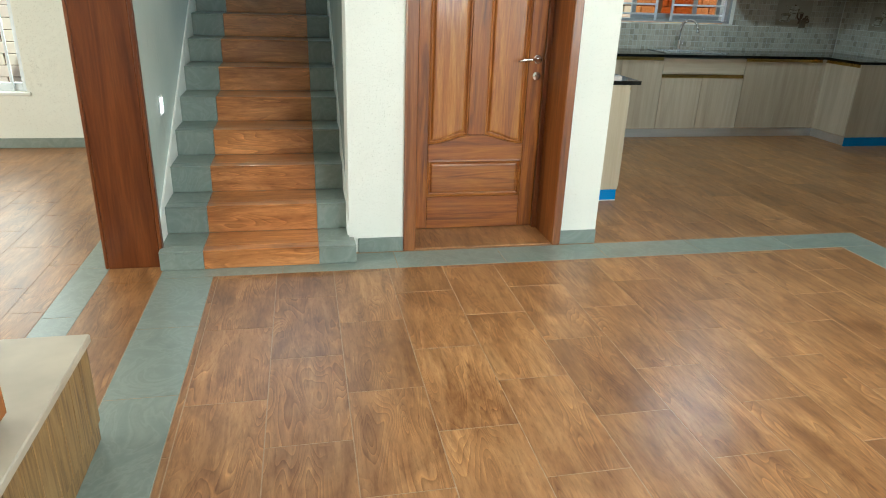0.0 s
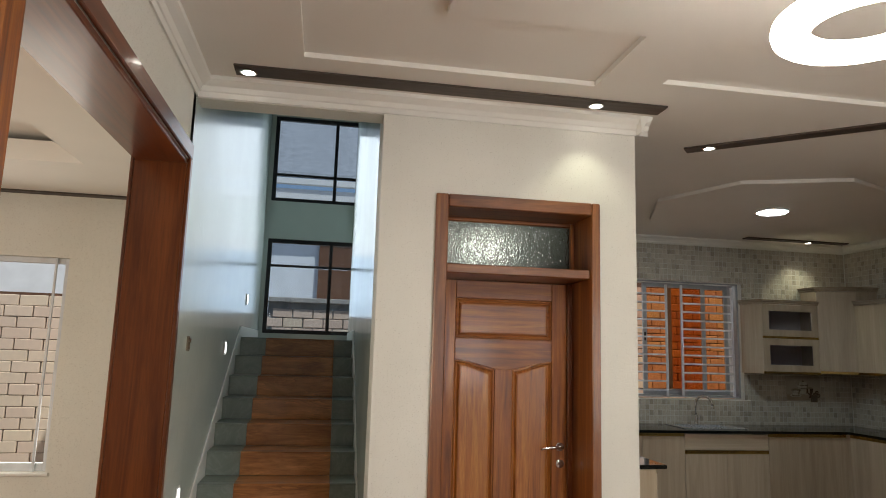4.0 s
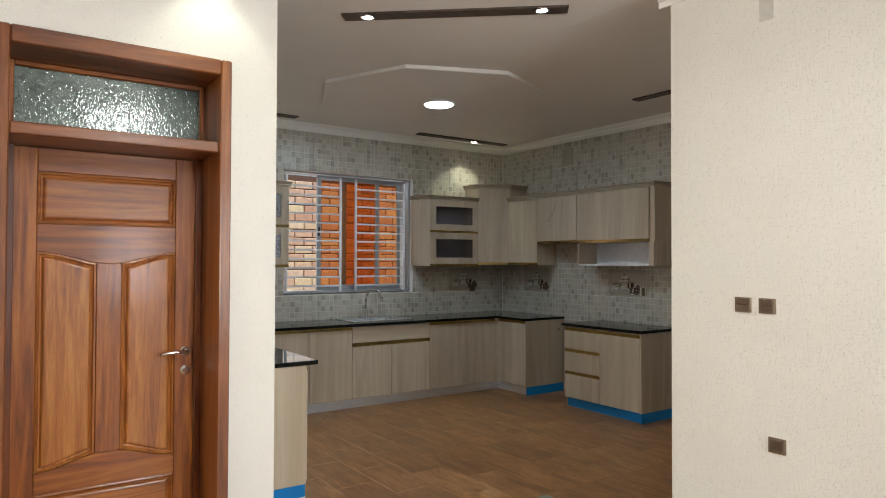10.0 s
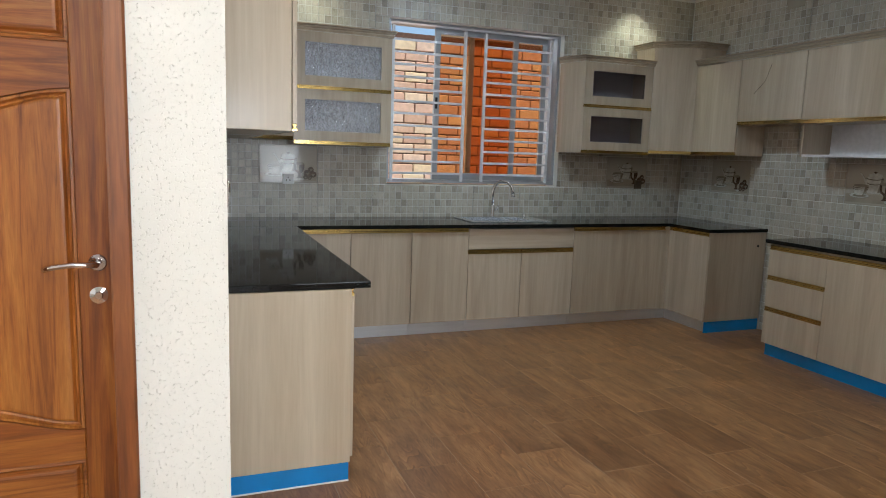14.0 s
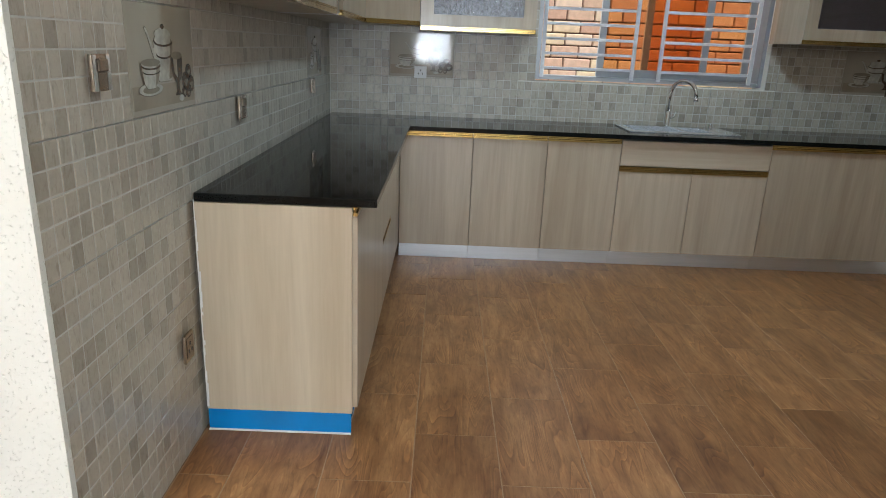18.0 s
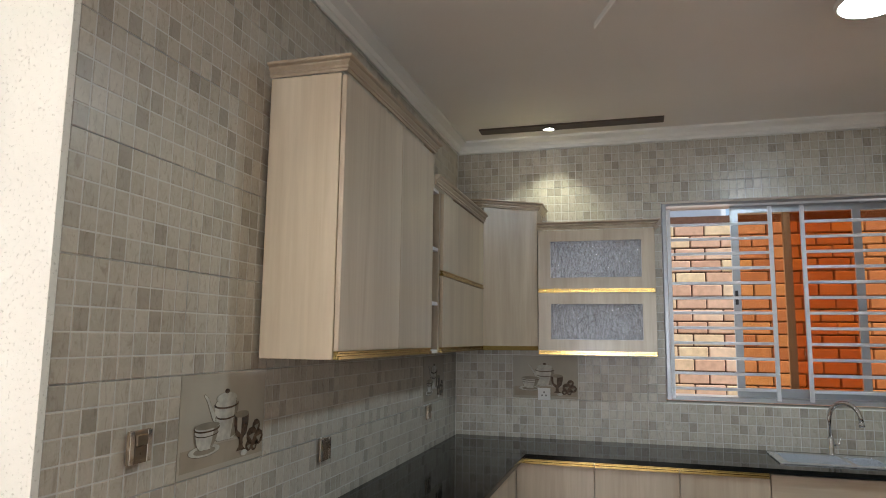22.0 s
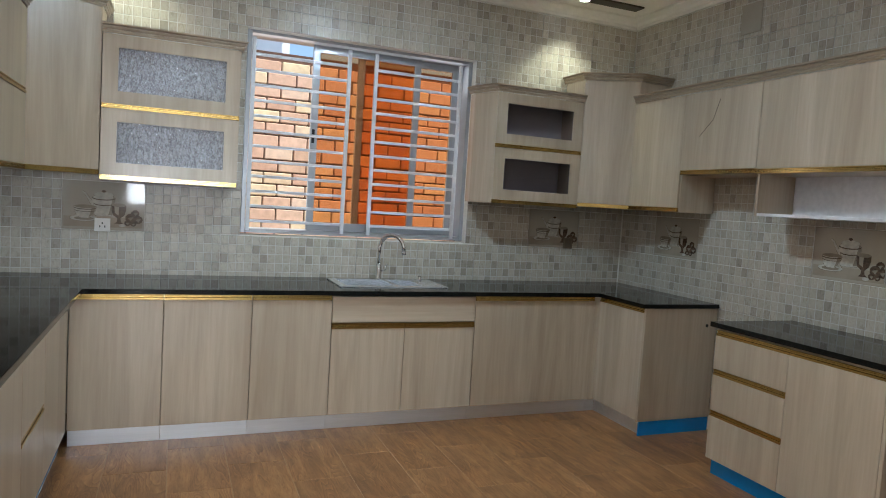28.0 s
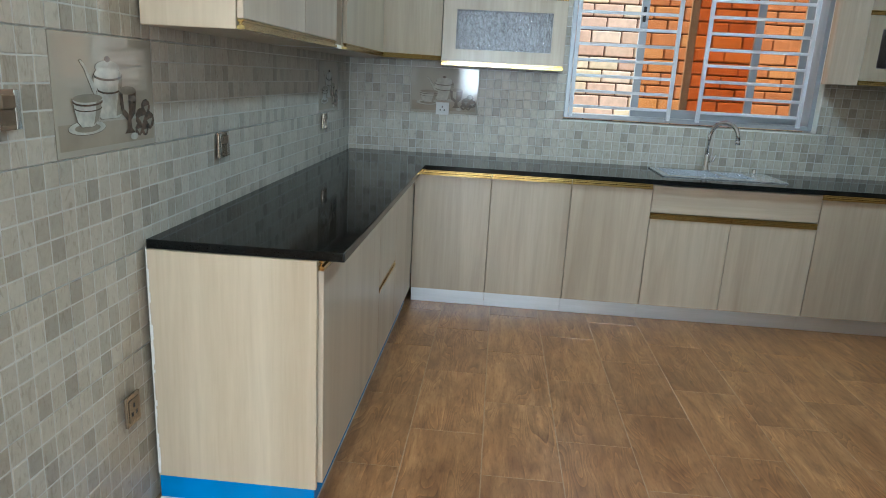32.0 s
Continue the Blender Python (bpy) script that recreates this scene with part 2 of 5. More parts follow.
def brick_material(name="fired_brick", pale=0.0):
    m, n, l, b = nodes_of(name, 0.85)
    oi = n.new("ShaderNodeObjectInfo")
    g = n.new("ShaderNodeNewGeometry")
    ad = n.new("ShaderNodeMath")
    ad.operation = "ADD"
    l.new(oi.outputs["Random"], ad.inputs[0])
    l.new(g.outputs["Random Per Island"], ad.inputs[1])
    fr = n.new("ShaderNodeMath")
    fr.operation = "FRACT"
    l.new(ad.outputs[0], fr.inputs[0])
    c = ramp(n, l, fr.outputs[0], [(0.0, (0.60, 0.37, 0.26)), (0.3, (0.74, 0.51, 0.38)), (0.55, (0.65, 0.42, 0.30)), (0.8, (0.82, 0.68, 0.44)), (1.0, (0.76, 0.56, 0.43))])
    v = coords(n, l, (1, 1, 1), 13.0)
    f = noise_tex(n, l, v, 18, 5)
    c = mixc(n, l, c, ramp(n, l, f, [(0.3, (0.7, 0.68, 0.66)), (0.65, (1, 1, 1))]), 0.7, "MULTIPLY")
    if pale:
        c = mixc(n, l, c, (0.80, 0.72, 0.64), pale)
    l.new(c, b.inputs["Base Color"])
    bump(n, l, b, noise_tex(n, l, v, 120, 3), 0.4, 0.002)
    return m


def glass_material(name, color, rough=0.0):
    m, n, l, b = nodes_of(name, rough)
    out = n["Material Output"]
    tr = n.new("ShaderNodeBsdfTransparent")
    tr.inputs[0].default_value = (*color, 1)
    gl = n.new("ShaderNodeBsdfGlossy")
    gl.inputs["Roughness"].default_value = rough + 0.01
    fz = n.new("ShaderNodeFresnel")
    fz.inputs[0].default_value = 1.45
    mx = n.new("ShaderNodeMixShader")
    l.new(fz.outputs[0], mx.inputs[0])
    l.new(tr.outputs[0], mx.inputs[1])
    l.new(gl.outputs[0], mx.inputs[2])
    l.new(mx.outputs[0], out.inputs["Surface"])
    return m


def pattern_glass(name, color, scale, depth=0.05, through_=0.85, ior=1.35):
    """Obscure glass with a hammered relief."""
    m, n, l, b = nodes_of(name, 0.04)
    b.inputs["Base Color"].default_value = (*color, 1)
    b.inputs["Transmission Weight"].default_value = through_
    b.inputs["IOR"].default_value = ior
    v = coords(n, l, (1.5, 1, 0.75))
    bump(n, l, b, noise_tex(n, l, v, scale, 1.5, 0.5, 0.7), 1.0, depth)
    return m


M_WALL = plaster("cream_wall_paint", (0.745, 0.735, 0.68), (0.795, 0.785, 0.735), 0.62, 0.7)
M_STAIRWALL = plaster("glossy_stair_paint", (0.53, 0.60, 0.565), (0.59, 0.655, 0.615), 0.2, 0.12, 8)
M_CEIL = plaster("ceiling_paint", (0.80, 0.78, 0.745), (0.84, 0.82, 0.79), 0.7, 0.15)
M_CORN = plaster("cornice_paint", (0.80, 0.79, 0.75), (0.83, 0.82, 0.79), 0.55, 0.1)
M_DOOR = wood("varnished_door_wood", (0.125, 0.028, 0.003), (0.325, 0.093, 0.010), (0.50, 0.18, 0.026), 0.42, "z", 2.4, 9, 0.12, 0.12, 0.5)
M_DOORX = wood("varnished_rail_wood", (0.125, 0.028, 0.003), (0.31, 0.088, 0.010), (0.48, 0.17, 0.025), 0.42, "x", 2.4, 9, 0.12, 0.12, 0.5)
M_FIELD = wood("honey_panel_wood", (0.17, 0.046, 0.005), (0.42, 0.140, 0.020), (0.56, 0.235, 0.045), 0.40, "z", 2.6, 9, 0.15, 0.12, 0.55)
M_FIELDX = wood("honey_panel_wood_flat", (0.16, 0.042, 0.005), (0.38, 0.122, 0.018), (0.51, 0.205, 0.038), 0.40, "x", 2.6, 9, 0.15, 0.12, 0.55)
M_FRAME = wood("varnished_frame_wood", (0.09, 0.022, 0.006), (0.225, 0.070, 0.015), (0.34, 0.125, 0.03), 0.36, "z", 1.4, 9, 0.25, 0.1, 0.55)
M_FRAMEX = wood("varnished_head_wood", (0.09, 0.022, 0.006), (0.225, 0.070, 0.015), (0.34, 0.125, 0.03), 0.36, "x", 1.4, 9, 0.25, 0.1, 0.55)
M_JAMB = wood("varnished_jamb_wood", (0.075, 0.016, 0.004), (0.145, 0.036, 0.008), (0.21, 0.062, 0.015), 0.3, "z", 1.2, 9, 0.4)
M_JAMBY = wood("varnished_lintel_wood", (0.10, 0.022, 0.006), (0.18, 0.044, 0.012), (0.25, 0.07, 0.02), 0.3, "y", 1.2, 9, 0.4)
# same oak laminate, lightened as if lit from the living room side
M_LAMLIT = wood("oak_laminate_lit_side", (0.545, 0.445, 0.318), (0.620, 0.525, 0.392), (0.690, 0.598, 0.462), 0.32, "z", 0.6, 17, 0.12, 0.05, 0.2)
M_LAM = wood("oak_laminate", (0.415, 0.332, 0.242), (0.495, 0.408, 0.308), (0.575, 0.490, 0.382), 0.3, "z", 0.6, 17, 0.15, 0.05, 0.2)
M_LAMX = wood("oak_laminate_flat", (0.415, 0.332, 0.242), (0.495, 0.408, 0.308), (0.575, 0.490, 0.382), 0.34, "x", 0.6, 17, 0.1, 0.05, 0.2)
# crown laminate: the oak tones darkened to hold the mouldings' shade
M_LAMSHADE = wood("oak_laminate_shaded_crown", (0.355, 0.282, 0.203), (0.430, 0.350, 0.260), (0.510, 0.428, 0.328), 0.34, "y", 0.6, 17, 0.1, 0.05, 0.2)
M_INNER = plain("white_melamine", (0.72, 0.70, 0.72), 0.4)
M_GOLD = plain("gold_profile", (0.52, 0.375, 0.14), 0.17, 1.0, 0.1, 60)
M_GRAN = granite_material()
M_BLUE = plain("blue_protective_film", (0.012, 0.235, 0.63), 0.22, 0.0, 0.15, 6)
M_ALU = wood("brushed_aluminium", (0.70, 0.73, 0.77), (0.76, 0.79, 0.83), (0.80, 0.83, 0.88), 0.36, "x", 1.5, 3, 0.0, 0.02, 0.1)
M_ALU.node_tree.nodes["Principled BSDF"].inputs["Metallic"].default_value = 0.7
M_CHROME = plain("polished_chrome", (0.78, 0.78, 0.79), 0.08, 1.0, 0.05)
M_STEEL = plain("stainless_steel", (0.82, 0.84, 0.87), 0.22, 0.8, 0.03, 4)
M_BARS = plain("white_painted_steel", (0.70, 0.73, 0.78), 0.35, 0.0, 0.1, 12)
M_SASH = plain("silver_sash", (0.38, 0.40, 0.43), 0.3, 0.45, 0.08, 12)
M_BLACK = plain("black_window_frame", (0.012, 0.013, 0.016), 0.3)
M_FLOOR = floor_material()
M_RUN = floor_material("wood_look_stair_tile", (0.13, 1, 1), (1.50, 1.24, 1.02))
M_RUN.node_tree.nodes["Principled BSDF"].inputs["Coat Weight"].default_value = 0.6
M_RUN.node_tree.nodes["Principled BSDF"].inputs["Coat Roughness"].default_value = 0.14
M_BORDER = border_material()
M_GROUT = plain("pale_floor_grout", (0.39, 0.265, 0.17), 0.8, 0.0, 0.2, 30)
M_CHIP = chip_material()
M_WGROUT = plain("pale_wall_grout", (0.562, 0.554, 0.530), 0.5, 0.0, 0.1, 30)
M_PICT = plain("beige_picture_tile", (0.41, 0.372, 0.308), 0.04, 0.0, 0.10, 5, 0.0, 0.3)
M_CHINA = plain("white_china_print", (0.56, 0.54, 0.48), 0.06, 0.0, 0.3, 30)
M_CHINASH = plain("shaded_china_print", (0.27, 0.235, 0.185), 0.06, 0.0, 0.2, 30)
M_PTABLE = plain("brown_table_print", (0.35, 0.300, 0.235), 0.05, 0.0, 0.2, 8)
M_BROWNP = plain("brown_print", (0.13, 0.083, 0.054), 0.06, 0.0, 0.75, 55)
M_SLOT = wood("dark_ceiling_strip", (0.045, 0.032, 0.026), (0.075, 0.055, 0.045), (0.11, 0.085, 0.07), 0.5, "x", 2.0, 5)
M_BRONZE = plain("bronze_switch_plate", (0.33, 0.26, 0.19), 0.25, 0.7, 0.12, 30)
M_SWDARK = plain("dark_bronze_rocker", (0.23, 0.18, 0.13), 0.22, 0.7, 0.15, 30)
M_WHITEP = plain("white_plastic", (0.78, 0.78, 0.77), 0.35, 0.0, 0.05)
M_DARK = plain("dark_recess", (0.02, 0.02, 0.02), 0.7)
M_BRICK = brick_material()
# brick mixed towards white to stand in for overbright sunlight on it
M_GLAREBR = brick_material("glare_whitened_brick", 0.7)
M_PINKBR = brick_material("pinkish_brick", 0.4)
M_MORTAR = plain("dark_mortar", (0.14, 0.075, 0.05), 0.9, 0.0, 0.3, 30, 0.3)
M_CONC = plain("concrete", (0.40, 0.39, 0.37), 0.85, 0.0, 0.25, 9, 0.2)
M_CURTAIN = plain("dark_curtain", (0.16, 0.075, 0.04), 0.35)
M_LAMP = emitter("ring_lamp_diffuser", (1.0, 0.95, 0.86), 60.0)
M_PANEL = emitter("panel_lamp_diffuser", (0.73, 0.91, 1.0), 172.0)
M_SPOTL = emitter("downlight_lens", (1.0, 0.97, 0.88), 22.0)
M_STEPL = emitter("step_light_lens", (0.95, 0.98, 1.0), 4.0)
M_TINT = glass_material("tinted_window_glass", (0.86, 0.62, 0.42))
M_BLUEGL = glass_material("blue_stair_glass", (0.84, 0.91, 0.98))
M_TRANSOM = pattern_glass("transom_obscure_glass", (0.36, 0.40, 0.385), 42, 0.009, 0.97)
M_OBSC = pattern_glass("cabinet_obscure_glass", (0.92, 0.92, 0.97), 38, 0.05, 0.8, 1.55)
M_SMOKE = glass_material("smoked_cabinet_glass", (0.66, 0.64, 0.68))
M_STRIPE = wood("striped_zebra_wood", (0.10, 0.05, 0.018), (0.30, 0.175, 0.065), (0.42, 0.27, 0.115), 0.4, "z", 5.0, 3)
M_CTOP = plain("beige_console_top", (0.50, 0.43, 0.34), 0.35, 0.0, 0.18, 5)


# ---- building helpers ----
def box(bm, x0, y0, z0, x1, y1, z1):
    vs = [bm.verts.new((x, y, z)) for z in (z0, z1) for y in (y0, y1) for x in (x0, x1)]
    for q in ((0, 2, 3, 1), (4, 5, 7, 6), (0, 1, 5, 4), (2, 6, 7, 3), (0, 4, 6, 2), (1, 3, 7, 5)):
        bm.faces.new([vs[i] for i in q])


def boxes(*bs, bev=0.0, seg=1):
    bm = bmesh.new()
    for b_ in bs:
        box(bm, *b_)
    if bev:
        bmesh.ops.bevel(bm, geom=bm.edges[:], offset=bev, segments=seg, profile=0.7, affect="EDGES")
    return bm


def prism(pts, axis, a, b_, bev=0.0):
    """A profile swept along one axis from a to b_; pts are the two other coordinates in order."""
    bm = bmesh.new()

    def at(p, s):
        return {"x": (s, p[0], p[1]), "y": (p[0], s, p[1]), "z": (p[0], p[1], s)}[axis]
    v0 = [bm.verts.new(at(p, a)) for p in pts]
    v1 = [bm.verts.new(at(p, b_)) for p in pts]
    bm.faces.new(v0)
    bm.faces.new(v1)
    for i in range(len(pts)):
        j = (i + 1) % len(pts)
        bm.faces.new((v0[i], v0[j], v1[j], v1[i]))
    bmesh.ops.recalc_face_normals(bm, faces=bm.faces[:])
    if bev:
        bmesh.ops.bevel(bm, geom=bm.edges[:], offset=bev, segments=1, affect="EDGES")
    return bm


def lathe(profile, seg=32, cx=0, cy=0, cz=0):
    bm = bmesh.new()
    rings = []
    for r, z in profile:
        rings.append([bm.verts.new((cx + r * math.cos(2 * math.pi * i / seg), cy + r * math.sin(2 * math.pi * i / seg), cz + z)) for i in range(seg)])
    for a, b_ in zip(rings, rings[1:]):
        for i in range(seg):
            j = (i + 1) % seg
            bm.faces.new((a[i], a[j], b_[j], b_[i]))
    bm.faces.new(rings[0][::-1])
    bm.faces.new(rings[-1])
    return bm


def tube(points, r, seg=10):
    """A round bar along a line of points."""
    bm = bmesh.new()
    pts = [Vector(p) for p in points]
    rings = []
    for i, p in enumerate(pts):
        d = (pts[min(i + 1, len(pts) - 1)] - pts[max(i - 1, 0)]).normalized()
        q = d.to_track_quat("Z", "Y")
        rings.append([bm.verts.new(p + q @ Vector((r * math.cos(2 * math.pi * k / seg), r * math.sin(2 * math.pi * k / seg), 0))) for k in range(seg)])
    for a, b_ in zip(rings, rings[1:]):
        for k in range(seg):
            j = (k + 1) % seg
            bm.faces.new((a[k], a[j], b_[j], b_[k]))
    bm.faces.new(rings[0][::-1])
    bm.faces.new(rings[-1])
    return bm


def mesh_of(name, bm, mats, smooth=False):
    me = bpy.data.meshes.new(name)
    bm.to_mesh(me)
    bm.free()
    for m in (mats if isinstance(mats, (list, tuple)) else [mats]):
        me.materials.append(m)
    if smooth:
        me.shade_smooth()
    return me


def part(name, bm, mat, parent, label="", smooth=False):
    ob = new(name, mesh_of(name, bm, mat, smooth))
    ob.parent = parent
    if label:
        tagged(ob, label)
    return ob


ROOM = Matrix.Identity(4)
KITCHEN = Matrix.Translation((0, -0.072, 0)) @ Matrix.Diagonal((0.995, 1, 0.988, 1))      # the kitchen's own measure
KITCHEN_TOP = Matrix.Translation((0, -0.072, 0)) @ Matrix.Diagonal((0.995, 1, 1, 1))
BASE = [ROOM]


def thing(name, label, category, group="", kind=""):
    ob = tagged(new(name), label, category, group, kind)
    ob.matrix_basis = BASE[0]
    return ob


def solid(name, bm, mat, label="", category="", kind="", group="", smooth=False):
    ob = tagged(new(name, mesh_of(name, bm, mat, smooth)), label, category, group, kind)
    ob.matrix_basis = BASE[0]
    return ob


def struct(name, bm, mat, label):
    return solid(name, bm, mat, label, name.split("_")[0], "structure")


def lattice(gx, gy, gz, filled):
    """One closed mesh out of the filled cells of a grid; inner faces are left out."""
    bm, seen = bmesh.new(), {}

    def v(i, j, k):
        if (i, j, k) not in seen:
            seen[i, j, k] = bm.verts.new((gx[i], gy[j], gz[k]))
        return seen[i, j, k]
    sides = (((-1, 0, 0), ((0, 0, 0), (0, 0, 1), (0, 1, 1), (0, 1, 0))), ((1, 0, 0), ((1, 0, 0), (1, 1, 0), (1, 1, 1), (1, 0, 1))),
             ((0, -1, 0), ((0, 0, 0), (1, 0, 0), (1, 0, 1), (0, 0, 1))), ((0, 1, 0), ((0, 1, 0), (0, 1, 1), (1, 1, 1), (1, 1, 0))),
             ((0, 0, -1), ((0, 0, 0), (0, 1, 0), (1, 1, 0), (1, 0, 0))), ((0, 0, 1), ((0, 0, 1), (1, 0, 1), (1, 1, 1), (0, 1, 1))))
    for (i, j, k) in filled:
        for (a, b_, c), quad in sides:
            if (i + a, j + b_, k + c) not in filled:
                bm.faces.new([v(i + p, j + q, k + r) for p, q, r in quad])
    return bm


def grid_plate(xs, ys, holes, z0, z1):
    """A plate from xs[0]..xs[-1], ys[0]..ys[-1] with rectangular holes."""
    gx = sorted({*xs, *[h[0] for h in holes], *[h[2] for h in holes]})
    gy = sorted({*ys, *[h[1] for h in holes], *[h[3] for h in holes]})
    filled = {(i, j, 0) for i in range(len(gx) - 1) for j in range(len(gy) - 1)
              if not any(h[0] < (gx[i] + gx[i + 1]) / 2 < h[2] and h[1] < (gy[j] + gy[j + 1]) / 2 < h[3] for h in holes)}
    return lattice(gx, gy, [z0, z1], filled)


def wall_with_holes(axis, pos, thick, a0, a1, z0, z1, holes):
    """A wall across `axis` from pos to pos+thick, running a0..a1, with openings (a, z, a, z)."""
    ga = sorted({a0, a1, *[h[0] for h in holes], *[h[2] for h in holes]})
    gz = sorted({z0, z1, *[min(max(h[1], z0), z1) for h in holes], *[h[3] for h in holes]})
    keep = [(i, k) for i in range(len(ga) - 1) for k in range(len(gz) - 1)
            if not any(h[0] < (ga[i] + ga[i + 1]) / 2 < h[2] and h[1] < (gz[k] + gz[k + 1]) / 2 < h[3] for h in holes)]
    if axis == "y":
        return lattice(ga, [pos, pos + thick], gz, {(i, 0, k) for i, k in keep})
    return lattice([pos, pos + thick], ga, gz, {(0, i, k) for i, k in keep})


# ---- structure ----
DX0, DX1, DZ = -1.232, -0.238, 2.555       # outer edges of the door frame
YN, XF = 0.925, 6.4                         # end of the tiled right wall, far wall of the nook
WX0, WX1, WZ0, WZ1 = 1.504, 3.200, 1.197, 2.615   # kitchen window
LO0, LO1, LOZ = -2.06, -0.100, 2.628        # wide opening in the living room's left wall
struct("floor", boxes((-8.0, -7.0, -0.2, 6.6, 4.6, -0.0012)), M_GROUT, "pale grout bed under the wood-look floor tiles")
struct("wall_door", wall_with_holes("y", 0.0, 0.30, -1.552, -0.012, 0, 3.3, [(DX0 + 0.02, -0.1, DX1 - 0.02, DZ - 0.02)]), M_WALL, "cream stippled plaster wall round the wooden door")
struct("wall_return", boxes((-0.0118, 0.0, 0, 0.0, 0.021, 3.3)), M_WALL, "cream plaster return at the end of the door wall")
BASE[0] = KITCHEN
struct("wall_kitchen_left", boxes((-0.16, 0.375, 0, -0.012, YB + 0.2, 3.3)), M_WALL, "plastered wall behind the kitchen tiles")
struct("wall_kitchen_back", wall_with_holes("y", YB + 0.012, 0.2, -0.012, XR + 0.2, -0.1, 3.4, [(WX0, WZ0, WX1, WZ1)]), M_WALL, "back wall of the kitchen with a window")
struct("wall_kitchen_right", boxes((XR + 0.012, YN, -0.1, XR + 0.2, YB + 0.01, 3.4)), M_WALL, "right kitchen wall behind the tiles")
struct("wall_kitchen_nook", boxes((XR + 0.201, YN + 0.012, -0.1, XF, YN + 0.2, 3.4)), M_WALL, "wall behind the tiles where the kitchen widens")
struct("wall_kitchen_far", boxes((XF + 0.001, -1.205, -0.1, XF + 0.2, YN + 0.2, 3.4)), M_WALL, "plain wall at the end of the kitchen nook")
BASE[0] = ROOM
struct("wall_kitchen_front", boxes((XW + 0.001, -1.205, -0.1, XF, -1.006, 3.4)), M_WALL, "cream plaster wall between the kitchen and the living room")
struct("wall_living_right", wall_with_holes("x", XW, 0.2, YS, -1.005, 0, 3.4, [(-5.6, 0.7, -4.1, 2.3)]), M_WALL, "cream plaster wall with bronze switches")
struct("wall_living_back", wall_with_holes("y", YS - 0.2, 0.2, -8.0, XW + 0.2, 0, 3.4, [(0.18, 1.05, 0.92, 2.19)]), M_WALL, "cream plaster wall with a small window")
struct("wall_living_left", wall_with_holes("x", XL - 0.26, 0.26, YS, -0.07, 0, 3.4, [(LO0, -0.1, LO1 + 0.1, LOZ)]), M_WALL, "cream plaster wall with a wide wood-framed opening")
struct("wall_stair_left", boxes((XL - 0.26, -0.0695, 0, XL, 4.35, 5.4)), M_STAIRWALL, "pale glossy painted stair wall")
struct("wall_stair_right", boxes((-1.551, 0.301, 0, -1.37, 4.35, 5.4)), M_STAIRWALL, "pale glossy painted stair wall")
struct("wall_stair_back", wall_with_holes("y", 4.351, 0.2, XL - 0.26, -0.16, 0, 5.4, [(-2.545, 1.805, -1.46, 2.925), (-2.545, 3.385, -1.46, 4.45)]), M_STAIRWALL, "pale painted wall with two black-framed windows")
struct("wall_left_room_far", wall_with_holes("y", 2.87, 0.2, -8.0, XL - 0.261, 0, 3.4, [(-5.75, 0.50, -4.17, 2.40)]), M_WALL, "cream wall with a tall window")
struct("wall_left_room_side", wall_with_holes("x", -8.0, 0.2, YS, 2.869, 0, 3.4, [(-3.0, 0.6, -0.2, 2.6)]), M_WALL, "cream wall of the next room")
# dark room behind the wooden door
struct("wall_closet", boxes((-1.369, 3.5, 0, -0.161, 3.6, 3.3)), M_WALL, "plain wall behind the door")

# globe and cord are added to make the bright spot in the transom glass
glow_src = thing("transom_glow_source", "added glowing globe standing in for brightness behind the transom glass", "lamp")
part("globe", lathe([(0.02, 0.0), (0.10, 0.035), (0.14, 0.13), (0.10, 0.225), (0.02, 0.26)], 24, -0.32, 2.7, 2.56), emitter("globe_glow", (1.0, 0.98, 0.93), 10.0), glow_src, "added glowing globe", True)
part("cord", tube([(-0.32, 2.7, 2.815), (-0.32, 2.7, H)], 0.003, 6), M_DARK, glow_src)
RD = 0.028                                 # depth of the recessed bands
LREC = [(-2.003, -1.85, -1.372, -0.435), (-1.372, -1.03, -0.442, -0.435), (-0.108, -1.055, 1.37, -0.555), (0.787, -1.97, 1.37, -1.055)]
struct("ceiling_living", grid_plate([XL, XW], [YS, 0.0], LREC, H, H + RD), M_CEIL, "white ceiling with recessed angular bands")
struct("ceiling_upper", boxes((-8.0, YS, H + RD + 0.001, XW, -0.001, H + 0.2)), M_CEIL, "white ceiling inside the recessed bands")
struct("ceiling_kitchen", boxes((-0.16, 0.0, H, XR + 0.2, YB + 0.2, H + 0.2)), M_CEIL, "white kitchen ceiling")
struct("ceiling_kitchen_front", boxes((XW + 0.001, -1.204, H, XF + 0.1, -0.001, H + 0.2)), M_CEIL, "white ceiling at the front of the kitchen")
struct("ceiling_nook", boxes((XR + 0.201, -0.0005, H, XF + 0.1, YN + 0.1, H + 0.2)), M_CEIL, "white ceiling of the kitchen nook")
struct("ceiling_closet", boxes((-1.37, 0.302, H, -0.161, 4.35, H + 0.2)), M_CEIL, "white ceiling behind the wooden door")
struct("ceiling_left_room", grid_plate([-8.0, XL - 0.26], [YS, 2.87], [(-6.6, -3.6, -3.7, 1.6)], 2.98, H + RD), M_CEIL, "white ceiling with a recessed tray")
struct("ceiling_left_tray", boxes((-8.0, -0.0005, H + 0.091, XL - 0.26, 2.87, H + 0.2)), M_CEIL, "white recessed tray of the ceiling")
struct("ceiling_stair", boxes((XL - 0.26, 0.0, 5.4, -1.37, 4.6, 5.5)), M_CEIL, "white stairwell ceiling")
